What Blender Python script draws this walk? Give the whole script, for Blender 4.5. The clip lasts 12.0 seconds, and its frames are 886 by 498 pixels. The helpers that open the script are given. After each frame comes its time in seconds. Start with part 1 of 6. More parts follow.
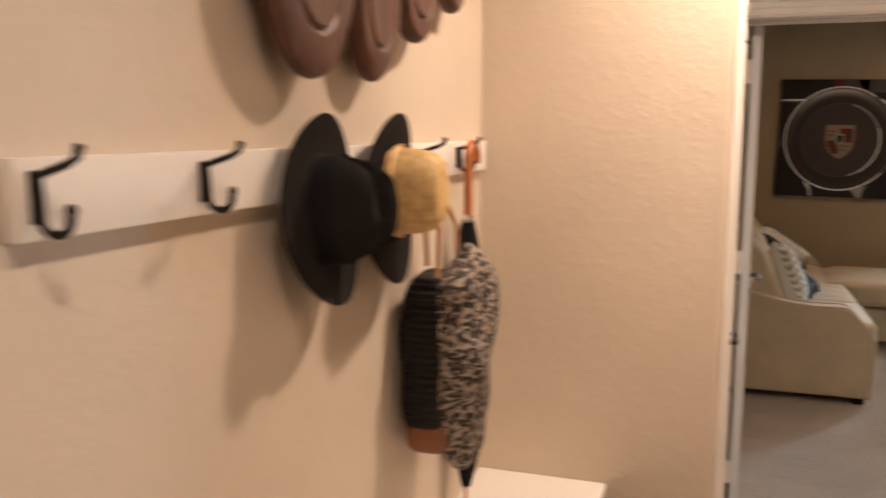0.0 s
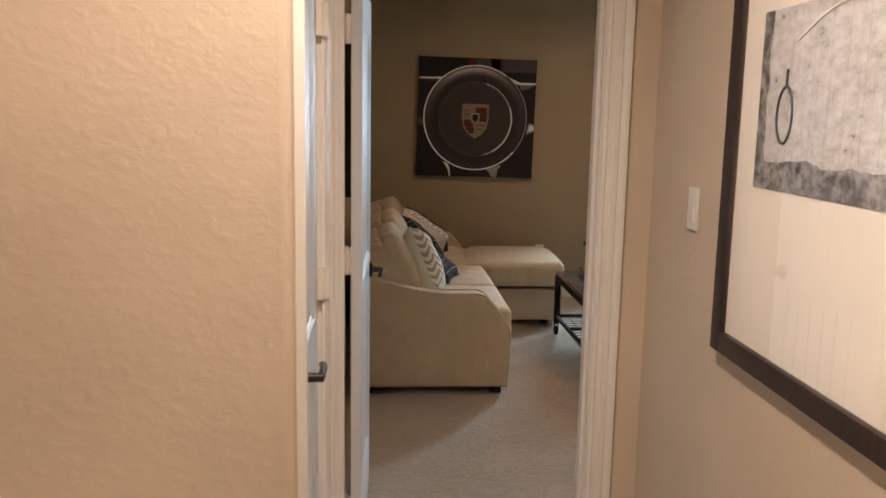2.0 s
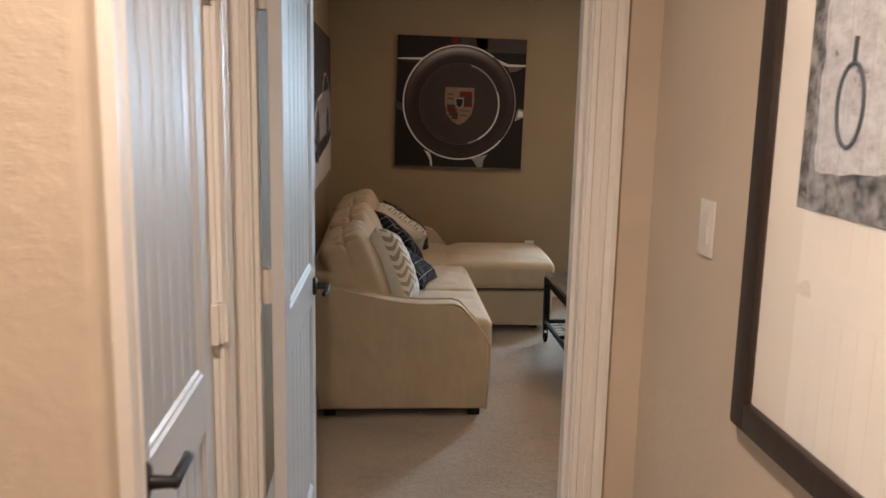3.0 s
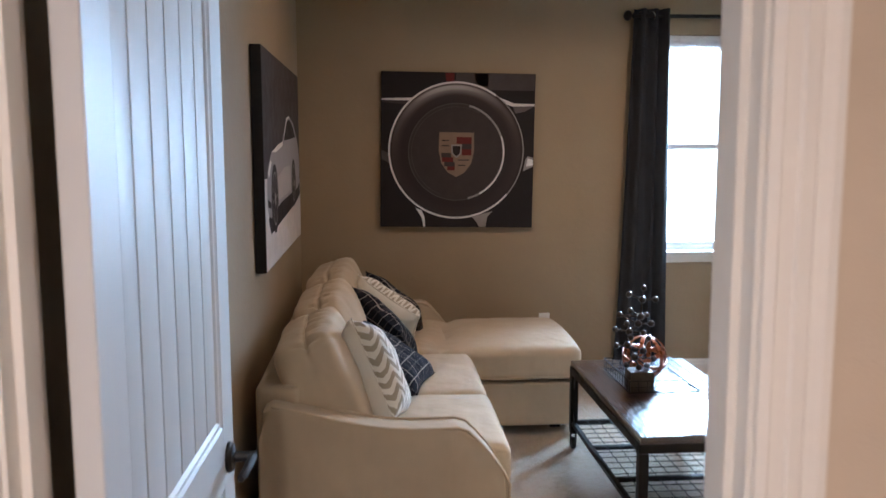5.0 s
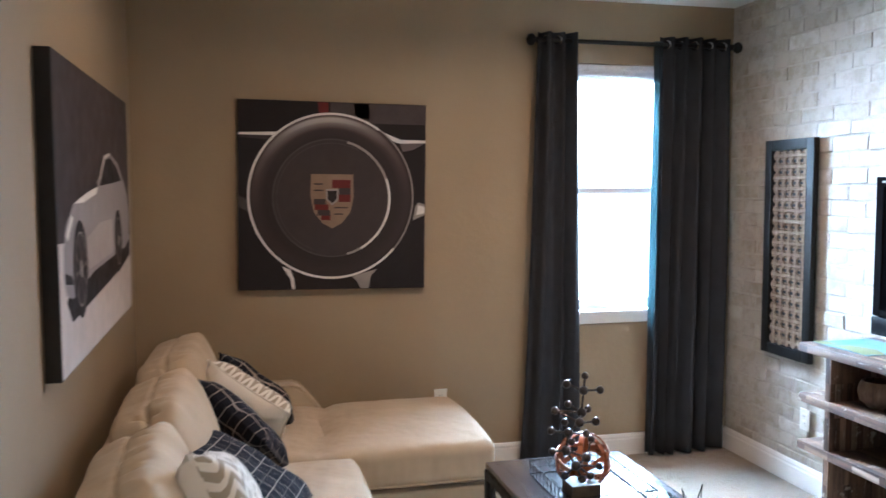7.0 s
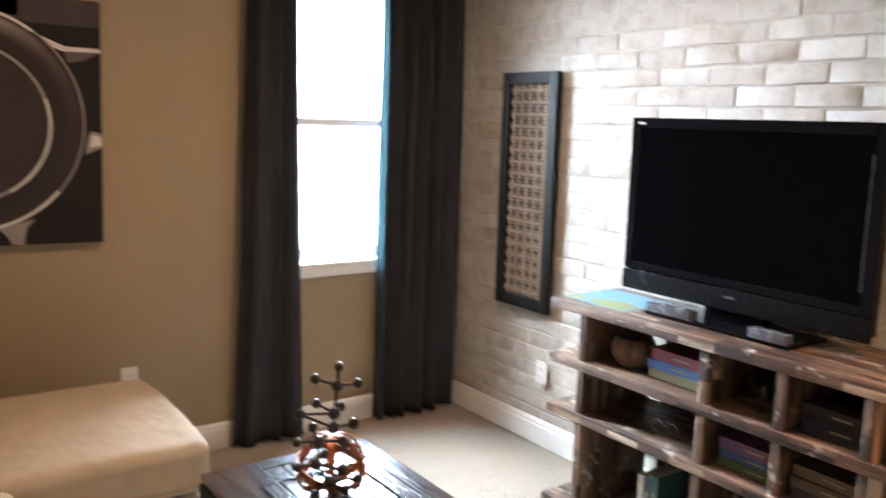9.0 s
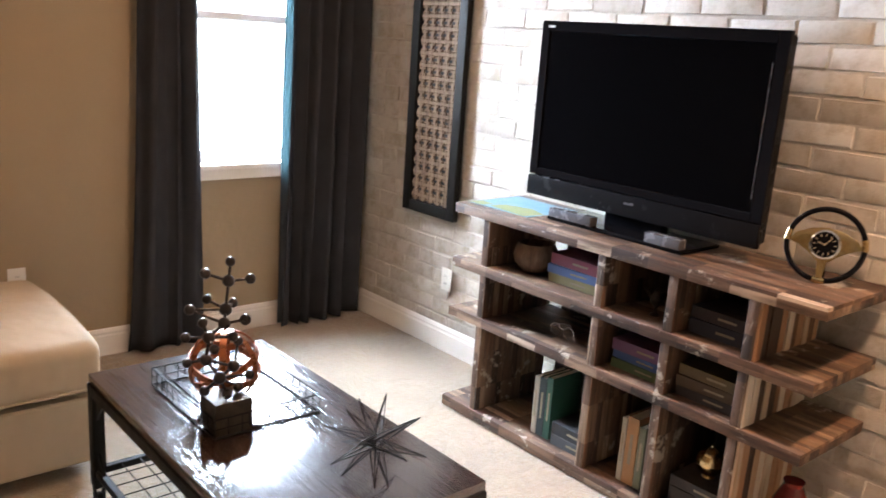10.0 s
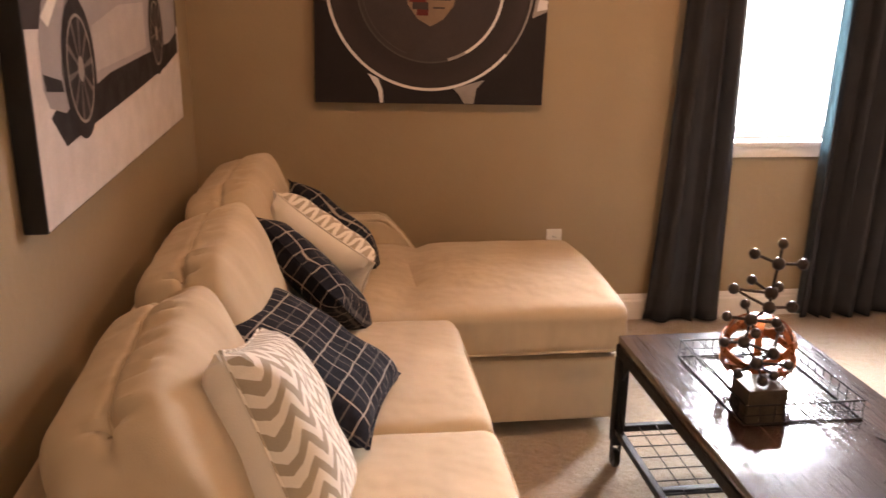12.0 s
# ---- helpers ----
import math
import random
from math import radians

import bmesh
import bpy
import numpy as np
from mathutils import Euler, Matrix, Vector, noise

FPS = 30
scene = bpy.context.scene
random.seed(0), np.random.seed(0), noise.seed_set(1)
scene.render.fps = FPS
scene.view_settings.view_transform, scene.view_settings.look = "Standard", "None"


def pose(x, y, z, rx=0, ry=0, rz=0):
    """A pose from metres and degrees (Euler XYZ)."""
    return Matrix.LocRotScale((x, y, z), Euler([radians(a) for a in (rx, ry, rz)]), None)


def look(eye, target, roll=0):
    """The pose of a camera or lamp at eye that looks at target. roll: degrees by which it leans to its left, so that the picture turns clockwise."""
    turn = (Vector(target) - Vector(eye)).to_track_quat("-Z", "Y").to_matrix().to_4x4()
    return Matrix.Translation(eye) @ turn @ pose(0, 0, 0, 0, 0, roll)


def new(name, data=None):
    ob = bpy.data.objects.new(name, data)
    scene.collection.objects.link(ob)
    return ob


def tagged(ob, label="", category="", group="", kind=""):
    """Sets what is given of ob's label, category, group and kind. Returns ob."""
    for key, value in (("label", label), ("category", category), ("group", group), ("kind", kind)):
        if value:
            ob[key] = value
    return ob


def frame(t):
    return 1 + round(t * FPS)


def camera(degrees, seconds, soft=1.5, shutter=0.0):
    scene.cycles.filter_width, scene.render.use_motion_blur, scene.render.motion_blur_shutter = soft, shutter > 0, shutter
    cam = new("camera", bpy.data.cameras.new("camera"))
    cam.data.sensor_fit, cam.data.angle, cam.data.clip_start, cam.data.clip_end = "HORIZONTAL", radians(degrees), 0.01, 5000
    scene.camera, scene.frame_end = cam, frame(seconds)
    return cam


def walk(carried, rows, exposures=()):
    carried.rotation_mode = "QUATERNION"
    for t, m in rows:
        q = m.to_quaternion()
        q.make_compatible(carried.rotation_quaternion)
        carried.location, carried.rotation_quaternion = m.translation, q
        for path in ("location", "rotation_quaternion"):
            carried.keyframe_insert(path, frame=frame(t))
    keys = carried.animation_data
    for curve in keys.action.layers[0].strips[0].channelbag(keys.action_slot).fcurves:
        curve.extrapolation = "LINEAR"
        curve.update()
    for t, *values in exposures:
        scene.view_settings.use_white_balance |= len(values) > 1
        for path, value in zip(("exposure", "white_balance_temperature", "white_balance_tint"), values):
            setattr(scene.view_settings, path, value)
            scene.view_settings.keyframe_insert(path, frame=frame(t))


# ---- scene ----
cam = camera(55.9, 12.0, soft=1.5, shutter=0.5)
PATH = [
    (0, (0.282, 0.101, 1.644), (-0.332, 1.984, 1.365), 0.2),
    (0.5, (0.401, 0.274, 1.641), (0.038, 2.219, 1.346), 0.7),
    (0.7, (0.43, 0.321, 1.637), (0.137, 2.278, 1.346), 0.6),
    (1, (0.456, 0.401, 1.625), (0.263, 2.37, 1.33), 0.6),
    (1.5, (0.465, 0.63, 1.64), (0.472, 2.608, 1.345), 0.6),
    (2, (0.496, 0.865, 1.613), (0.641, 2.834, 1.296), 1.1),
    (2.5, (0.589, 1.165, 1.617), (0.748, 3.128, 1.27), 1.5),
    (2.7, (0.628, 1.271, 1.624), (0.779, 3.234, 1.269), 1.5),
    (4.3, (0.794, 2.249, 1.614), (0.949, 4.217, 1.293), -0.5),
    (4.5, (0.793, 2.349, 1.604), (0.931, 4.322, 1.307), -0.4),
    (5, (0.764, 2.61, 1.614), (0.92, 4.589, 1.372), -0.1),
    (5.5, (0.75, 2.885, 1.611), (0.941, 4.866, 1.414), -0.4),
    (6, (0.785, 3.139, 1.621), (0.957, 5.125, 1.457), -0.3),
    (6.5, (0.787, 3.348, 1.613), (1.038, 5.326, 1.452), 0.1),
    (6.7, (0.786, 3.444, 1.634), (1.142, 5.406, 1.479), -0.1),
    (8.3, (0.887, 4.192, 1.656), (1.653, 6.031, 1.479), 1.6),
    (8.5, (0.883, 4.277, 1.662), (1.764, 6.06, 1.45), 1.5),
    (9, (0.925, 4.353, 1.65), (2.068, 5.965, 1.342), 1.7),
    (9.5, (0.981, 4.343, 1.62), (2.264, 5.823, 1.219), 3.0),
    (9.7, (0.992, 4.323, 1.597), (2.291, 5.781, 1.166), 3.4),
    (10, (0.992, 4.341, 1.583), (2.273, 5.798, 1.094), 4.0),
    (10.5, (0.985, 4.358, 1.574), (2.105, 5.922, 1.027), 4.0),
    (11, (0.952, 4.384, 1.582), (1.746, 6.127, 1.009), 3.0),
    (11.5, (0.884, 4.414, 1.566), (1.316, 6.275, 0.976), 1.9),
    (12, (0.868, 4.432, 1.564), (1.118, 6.326, 0.974), 0.9),
]
EXPOSURES = [(0.0, -0.64, 6150, 10), (1.0, -0.74, 6150, 8), (2.5, -0.78, 5950, 8), (4.5, -0.18, 5550, 10), (5.0, -0.24, 5150, 10), (5.5, -0.25, 4900, 10), (6.5, 0.18, 5100, 10), (8.5, 0.14, 5500, 10),
             (9.0, 0.0, 6250, 15), (10.0, 0.0, 6450, 19), (11.0, 0.06, 7050, 25), (12.0, 0.2, 7950, 32)]
walk(cam, [(t, look(eye, target, roll)) for t, eye, target, roll in PATH], EXPOSURES)

# ---- light ----
world = bpy.data.worlds.new("sky")
scene.world = world
world.use_nodes = True
sky = world.node_tree.nodes.new("ShaderNodeTexSky")
sky.sky_type, sky.sun_disc, sky.sun_elevation, sky.sun_rotation = "NISHITA", False, radians(38), radians(200)
world.node_tree.links.new(sky.outputs[0], world.node_tree.nodes["Background"].inputs[0])
world.node_tree.nodes["Background"].inputs[1].default_value = 0.1
sun_data = bpy.data.lights.new("sun", "SUN")
sun_data.energy, sun_data.angle, sun_data.color = 2.5, radians(0.5), (1.0, 0.95, 0.88)
sun = new("sun", sun_data)
sun.matrix_world = look((0, 0, 10), (1.5, 5.0, 4.0))

CEIL = 2.72
WARM, ROOM_WARM = (1.0, 0.73, 0.54), (1.0, 0.63, 0.37)
HALL_LAMPS = [(0.48, 2.12, 46.0, 150), (0.50, 0.10, 27.0, 150)]
# No source known for the middle lamp: added as warm fill over the sofa.
ROOM_LAMPS = [(2.50, 6.75, 19.0, 165), (1.15, 6.75, 8.0, 165), (3.05, 4.75, 28.0, 105)]
for lamps, colour in ((HALL_LAMPS, WARM), (ROOM_LAMPS, ROOM_WARM)):
    for lx, ly, power, beam in lamps:
        data = bpy.data.lights.new("can_light", "AREA")
        data.shape, data.size, data.energy, data.color, data.spread = "DISK", 0.11, power, colour, radians(beam)
        lamp = new("can_light", data)
        lamp.matrix_world = pose(lx, ly, CEIL - 0.035)
data = bpy.data.lights.new("window_daylight", "AREA")
data.shape, data.size, data.size_y, data.energy, data.color, data.spread = "RECTANGLE", 1.75, 2.0, 1150.0, (0.68, 0.86, 1.0), radians(125)
lamp = new("window_daylight", data)
lamp.matrix_world = pose(3.20, 8.86, 2.0, -54, 0, 0)


# ---- materials ----
def nodes_of(name):
    m = bpy.data.materials.new(name)
    m.use_nodes = True
    t = m.node_tree
    return m, t, t.nodes["Principled BSDF"]


def link(t, a, b):
    t.links.new(a, b)


def coords(t, scale=(1, 1, 1), space="Object"):
    c = t.nodes.new("ShaderNodeTexCoord")
    mp = t.nodes.new("ShaderNodeMapping")
    mp.inputs["Scale"].default_value = scale
    link(t, c.outputs[space], mp.inputs[0])
    return mp.outputs[0]


def noise_tex(t, vec, scale, detail=3.0, rough=0.55):
    n = t.nodes.new("ShaderNodeTexNoise")
    n.inputs["Scale"].default_value, n.inputs["Detail"].default_value, n.inputs["Roughness"].default_value = scale, detail, rough
    link(t, vec, n.inputs["Vector"])
    return n.outputs["Fac"]


def ramp(t, fac, stops):
    r = t.nodes.new("ShaderNodeValToRGB")
    e = r.color_ramp.elements
    while len(e) < len(stops):
        e.new(0.5)
    for el, (p, c) in zip(e, stops):
        el.position, el.color = p, (*c, 1) if len(c) == 3 else c
    link(t, fac, r.inputs[0])
    return r.outputs[0]


def calc(t, op, a, b=0.0, c=None):
    n = t.nodes.new("ShaderNodeMath")
    n.operation = op
    for i, v in enumerate((a, b) if c is None else (a, b, c)):
        if isinstance(v, (int, float)):
            n.inputs[i].default_value = v
        else:
            link(t, v, n.inputs[i])
    return n.outputs[0]


def mixed(t, fac, a, b, kind="MIX"):
    n = t.nodes.new("ShaderNodeMix")
    n.data_type, n.blend_type = "RGBA", kind
    for i, v in ((0, fac), (6, a), (7, b)):
        if isinstance(v, (int, float)):
            n.inputs[i].default_value = v
        elif isinstance(v, tuple):
            n.inputs[i].default_value = (*v, 1)
        else:
            link(t, v, n.inputs[i])
    return n.outputs[2]


def bump(t, bsdf, height, strength, dist=0.01, base=None):
    b = t.nodes.new("ShaderNodeBump")
    b.inputs["Strength"].default_value, b.inputs["Distance"].default_value = strength, dist
    link(t, height, b.inputs["Height"])
    if base:
        link(t, base, b.inputs["Normal"])
    link(t, b.outputs[0], bsdf.inputs["Normal"])
    return b.outputs[0]


def shade(c, k):
    return tuple(min(1.0, v * k) for v in c)


def plain(name, col, rough=0.5, metal=0.0, var=0.12, scale=18.0, rel=0.0, rel_scale=120.0, aniso=(1, 1, 1), space="Object", spec=0.5):
    """Paint, metal, plastic, leather: a base colour with soft stains, fine grain and a relief."""
    m, t, b = nodes_of(name)
    v = coords(t, aniso, space)
    f = noise_tex(t, v, scale)
    g = noise_tex(t, v, scale * 9, 2)
    s = calc(t, "ADD", calc(t, "MULTIPLY", f, 0.7), calc(t, "MULTIPLY", g, 0.3))
    link(t, ramp(t, s, [(0.3, shade(col, 1 - var)), (0.7, shade(col, 1 + var))]), b.inputs["Base Color"])
    b.inputs["Metallic"].default_value = metal
    b.inputs["Specular IOR Level"].default_value = spec
    link(t, ramp(t, f, [(0.3, (max(0, rough - 0.08),) * 3), (0.7, (min(1, rough + 0.08),) * 3)]), b.inputs["Roughness"])
    if rel:
        bump(t, b, noise_tex(t, v, rel_scale, 3), rel, 0.004)
    return m


def wall_paint(name, col, lumps=0.25):
    """Rolled paint over a knock-down plaster texture."""
    m, t, b = nodes_of(name)
    v = coords(t)
    f = noise_tex(t, v, 1.7, 4)
    link(t, ramp(t, f, [(0.3, shade(col, 0.93)), (0.7, shade(col, 1.05))]), b.inputs["Base Color"])
    b.inputs["Roughness"].default_value = 0.62
    lump = ramp(t, noise_tex(t, coords(t, (1, 1, 1.15)), 27, 4, 0.55), [(0.44, (0, 0, 0)), (0.66, (1, 1, 1))])
    first = bump(t, b, lump, lumps, 0.004)
    bump(t, b, noise_tex(t, v, 190, 2), 0.12, 0.002, first)
    return m


def fabric(name, col, weave=420.0, var=0.1, rel=0.35, wrinkle=0.0, sheen=0.0, through_light=None, glow=0.05):
    m, t, b = nodes_of(name)
    v = coords(t)
    f = noise_tex(t, v, 6, 4)
    link(t, ramp(t, f, [(0.3, shade(col, 1 - var)), (0.7, shade(col, 1 + var))]), b.inputs["Base Color"])
    b.inputs["Roughness"].default_value = 0.88
    b.inputs["Sheen Weight"].default_value = sheen
    b.inputs["Specular IOR Level"].default_value = 0.12
    first = None
    if wrinkle:
        first = bump(t, b, noise_tex(t, coords(t, (1, 1, 0.5)), 7, 2), wrinkle, 0.03)
    bump(t, b, noise_tex(t, v, weave, 2), rel, 0.002, first)
    if through_light:
        tr = t.nodes.new("ShaderNodeBsdfTranslucent")
        tr.inputs[0].default_value = (*through_light, 1)
        mx = t.nodes.new("ShaderNodeMixShader")
        mx.inputs[0].default_value = glow
        link(t, b.outputs[0], mx.inputs[1])
        link(t, tr.outputs[0], mx.inputs[2])
        link(t, mx.outputs[0], t.nodes["Material Output"].inputs[0])
    return m


def plaid(name, ground, line, pitch=0.084):
    m, t, b = nodes_of(name)
    v = coords(t)
    sep = t.nodes.new("ShaderNodeSeparateXYZ")
    link(t, v, sep.inputs[0])
    wob = calc(t, "MULTIPLY", calc(t, "SUBTRACT", noise_tex(t, v, 9), 0.5), 0.16)
    lines = []
    for axis in (0, 1):
        u = calc(t, "FRACT", calc(t, "ADD", calc(t, "DIVIDE", sep.outputs[axis], pitch), calc(t, "ADD", wob, 20.2)))
        lines.append(calc(t, "LESS_THAN", u, 0.048))
        lines.append(calc(t, "MULTIPLY", calc(t, "LESS_THAN", calc(t, "ABSOLUTE", calc(t, "SUBTRACT", u, 0.52)), 0.025), 0.25))
    total = lines[0]
    for other in lines[1:]:
        total = calc(t, "MAXIMUM", total, other)
    g = ramp(t, noise_tex(t, v, 60), [(0.35, shade(ground, 0.8)), (0.65, shade(ground, 1.25))])
    link(t, mixed(t, total, g, line), b.inputs["Base Color"])
    b.inputs["Roughness"].default_value = 0.9
    b.inputs["Specular IOR Level"].default_value = 0.2
    bump(t, b, noise_tex(t, v, 330, 2), 0.4, 0.002)
    return m


def chevron(name, pale, dark):
    m, t, b = nodes_of(name)
    v = coords(t)
    sep = t.nodes.new("ShaderNodeSeparateXYZ")
    link(t, v, sep.inputs[0])
    wob = calc(t, "MULTIPLY", calc(t, "SUBTRACT", noise_tex(t, v, 14), 0.5), 0.5)
    u = calc(t, "FRACT", calc(t, "ADD", calc(t, "DIVIDE", sep.outputs[0], 0.048), 20.0))
    zig = calc(t, "MULTIPLY", calc(t, "ABSOLUTE", calc(t, "SUBTRACT", u, 0.5)), 1.7)
    w = calc(t, "FRACT", calc(t, "ADD", calc(t, "ADD", calc(t, "DIVIDE", sep.outputs[1], 0.052), zig), calc(t, "ADD", wob, 20.0)))
    front = calc(t, "GREATER_THAN", sep.outputs[2], 0.0)
    link(t, mixed(t, calc(t, "MULTIPLY", calc(t, "LESS_THAN", w, 0.5), front), pale, dark), b.inputs["Base Color"])
    b.inputs["Roughness"].default_value = 0.8
    b.inputs["Sheen Weight"].default_value = 0.2
    bump(t, b, noise_tex(t, v, 300, 2), 0.3, 0.002)
    return m


def carpet_mat(name, col):
    m, t, b = nodes_of(name)
    v = coords(t)
    f = noise_tex(t, v, 2.2, 4)
    g = noise_tex(t, v, 150, 3, 0.7)
    h = noise_tex(t, v, 34, 4, 0.65)
    s = calc(t, "ADD", calc(t, "MULTIPLY", f, 0.3), calc(t, "ADD", calc(t, "MULTIPLY", g, 0.35), calc(t, "MULTIPLY", h, 0.35)))
    link(t, ramp(t, s, [(0.38, shade(col, 0.66)), (0.5, col), (0.62, shade(col, 1.28))]), b.inputs["Base Color"])
    b.inputs["Roughness"].default_value = 0.97
    b.inputs["Sheen Weight"].default_value = 0.4
    first = bump(t, b, h, 0.7, 0.02)
    bump(t, b, g, 0.9, 0.012, first)
    return m


def brick_mat(name, island):
    """Old bricks under a worn whitewash."""
    m, t, b = nodes_of(name)
    geo = t.nodes.new("ShaderNodeNewGeometry" if island else "ShaderNodeObjectInfo")
    rnd = geo.outputs["Random Per Island" if island else "Random"]
    pos = t.nodes.new("ShaderNodeNewGeometry")
    v = pos.outputs["Position"]
    base = ramp(t, rnd, [(0.0, (0.46, 0.42, 0.355)), (0.2, (0.485, 0.45, 0.385)), (0.5, (0.51, 0.475, 0.42)), (0.85, (0.53, 0.495, 0.44)), (1.0, (0.63, 0.61, 0.565))])
    patch = ramp(t, noise_tex(t, v, 13, 5, 0.65), [(0.36, (0.80, 0.755, 0.69)), (0.55, (1, 1, 1)), (0.75, (1.0, 0.98, 0.95))])
    chips = ramp(t, noise_tex(t, v, 5.5, 6, 0.75), [(0.655, (0, 0, 0)), (0.72, (1, 1, 1))])
    col = mixed(t, 1.0, base, patch, "MULTIPLY")
    col = mixed(t, calc(t, "MULTIPLY", chips, 0.4), col, (0.16, 0.135, 0.11))
    link(t, col, b.inputs["Base Color"])
    gloss = ramp(t, noise_tex(t, v, 9, 3), [(0.35, (0.52,) * 3), (0.65, (0.78,) * 3)])
    link(t, gloss, b.inputs["Roughness"])
    first = bump(t, b, noise_tex(t, v, 22, 4), 0.2, 0.010)
    bump(t, b, noise_tex(t, v, 150, 3), 0.3, 0.003, first)
    return m


def wood_mat(name, cols, along=0, grain=7.0, rough=0.6, rnd_mix=0.0, rel=0.3):
    """Grained wood along one axis; cols run from dark to light."""
    m, t, b = nodes_of(name)
    sc = [grain * 5] * 3
    sc[along] = grain * 0.35
    v = coords(t, tuple(sc))
    f = noise_tex(t, v, 1.0, 5, 0.62)
    k = f
    if rnd_mix:
        info = t.nodes.new("ShaderNodeObjectInfo")
        k = calc(t, "ADD", calc(t, "MULTIPLY", f, 1 - rnd_mix), calc(t, "MULTIPLY", info.outputs["Random"], rnd_mix))
    n = len(cols)
    link(t, ramp(t, k, [(0.28 + 0.44 * i / (n - 1), c) for i, c in enumerate(cols)]), b.inputs["Base Color"])
    b.inputs["Roughness"].default_value = rough
    bump(t, b, f, rel, 0.004)
    return m


def patchwork_mat(name, along):
    """Reclaimed boards glued up from short strips of many colours. along: the axis in which the strips run."""
    m, t, b = nodes_of(name)
    sc = [33.0, 33.0, 33.0]
    sc[along] = 6.5
    v = coords(t, tuple(sc))
    fl = t.nodes.new("ShaderNodeVectorMath")
    fl.operation = "FLOOR"
    link(t, v, fl.inputs[0])
    wn = t.nodes.new("ShaderNodeTexWhiteNoise")
    wn.noise_dimensions = "3D"
    link(t, fl.outputs[0], wn.inputs["Vector"])
    gs = [40.0, 40.0, 40.0]
    gs[along] = 3.0
    g = noise_tex(t, coords(t, tuple(gs)), 1.0, 5, 0.65)
    strip = ramp(t, wn.outputs["Value"], [(0.0, (0.025, 0.014, 0.009)), (0.3, (0.085, 0.045, 0.028)), (0.6, (0.135, 0.078, 0.048)), (0.84, (0.17, 0.105, 0.066)), (0.95, (0.27, 0.185, 0.125)), (1.0, (0.44, 0.35, 0.27))])
    grain = ramp(t, g, [(0.34, (0.35, 0.31, 0.28)), (0.55, (1, 1, 1)), (0.72, (1.35, 1.3, 1.25))])
    worn = ramp(t, noise_tex(t, coords(t), 9, 5, 0.7), [(0.61, (0, 0, 0)), (0.65, (1, 1, 1))])
    col = mixed(t, 1.0, strip, grain, "MULTIPLY")
    col = mixed(t, calc(t, "MULTIPLY", worn, 0.65), col, (0.50, 0.45, 0.38))
    cs = [55.0, 55.0, 55.0]
    cs[along] = 9.0
    flecks = ramp(t, noise_tex(t, coords(t, tuple(cs)), 1.0, 6, 0.75), [(0.60, (0, 0, 0)), (0.68, (1, 1, 1))])
    col = mixed(t, calc(t, "MULTIPLY", flecks, 0.55), col, (0.46, 0.40, 0.33))
    nicks = ramp(t, noise_tex(t, coords(t, tuple(cs)), 1.7, 5, 0.7), [(0.33, (1, 1, 1)), (0.41, (0, 0, 0))])
    col = mixed(t, calc(t, "MULTIPLY", nicks, 0.7), col, (0.02, 0.013, 0.009))
    link(t, col, b.inputs["Base Color"])
    link(t, ramp(t, g, [(0.3, (0.42,) * 3), (0.7, (0.62,) * 3)]), b.inputs["Roughness"])
    bump(t, b, g, 0.4, 0.004)
    return m


def glass_mat(name):
    """Thin flat glazing: clear, with a faint mirror gloss."""
    m, t, b = nodes_of(name)
    clear = t.nodes.new("ShaderNodeBsdfTransparent")
    clear.inputs[0].default_value = (0.97, 0.985, 0.98, 1)
    gloss = t.nodes.new("ShaderNodeBsdfGlossy")
    gloss.inputs["Roughness"].default_value = 0.02
    mx = t.nodes.new("ShaderNodeMixShader")
    mx.inputs[0].default_value = 0.04
    link(t, clear.outputs[0], mx.inputs[1])
    link(t, gloss.outputs[0], mx.inputs[2])
    link(t, mx.outputs[0], t.nodes["Material Output"].inputs[0])
    return m


def glow_mat(name, col, power):
    m, t, b = nodes_of(name)
    b.inputs["Emission Color"].default_value, b.inputs["Emission Strength"].default_value = (*col, 1), power
    return m


def leopard_mat(name):
    m, t, b = nodes_of(name)
    v = coords(t)
    vo = t.nodes.new("ShaderNodeTexVoronoi")
    vo.inputs["Scale"].default_value = 82
    warp = t.nodes.new("ShaderNodeVectorMath")
    warp.operation = "ADD"
    nz = t.nodes.new("ShaderNodeTexNoise")
    nz.inputs["Scale"].default_value = 30
    link(t, v, nz.inputs["Vector"])
    sc = t.nodes.new("ShaderNodeVectorMath")
    sc.operation = "SCALE"
    sc.inputs["Scale"].default_value = 0.035
    link(t, nz.outputs["Color"], sc.inputs[0])
    link(t, v, warp.inputs[0])
    link(t, sc.outputs[0], warp.inputs[1])
    link(t, warp.outputs[0], vo.inputs["Vector"])
    link(t, ramp(t, vo.outputs["Distance"], [(0.13, (0.15, 0.10, 0.075)), (0.20, (0.014, 0.011, 0.010)), (0.52, (0.018, 0.015, 0.013)), (0.60, (0.32, 0.26, 0.21))]), b.inputs["Base Color"])
    b.inputs["Roughness"].default_value = 0.75
    bump(t, b, noise_tex(t, v, 60, 3), 0.6, 0.006)
    return m


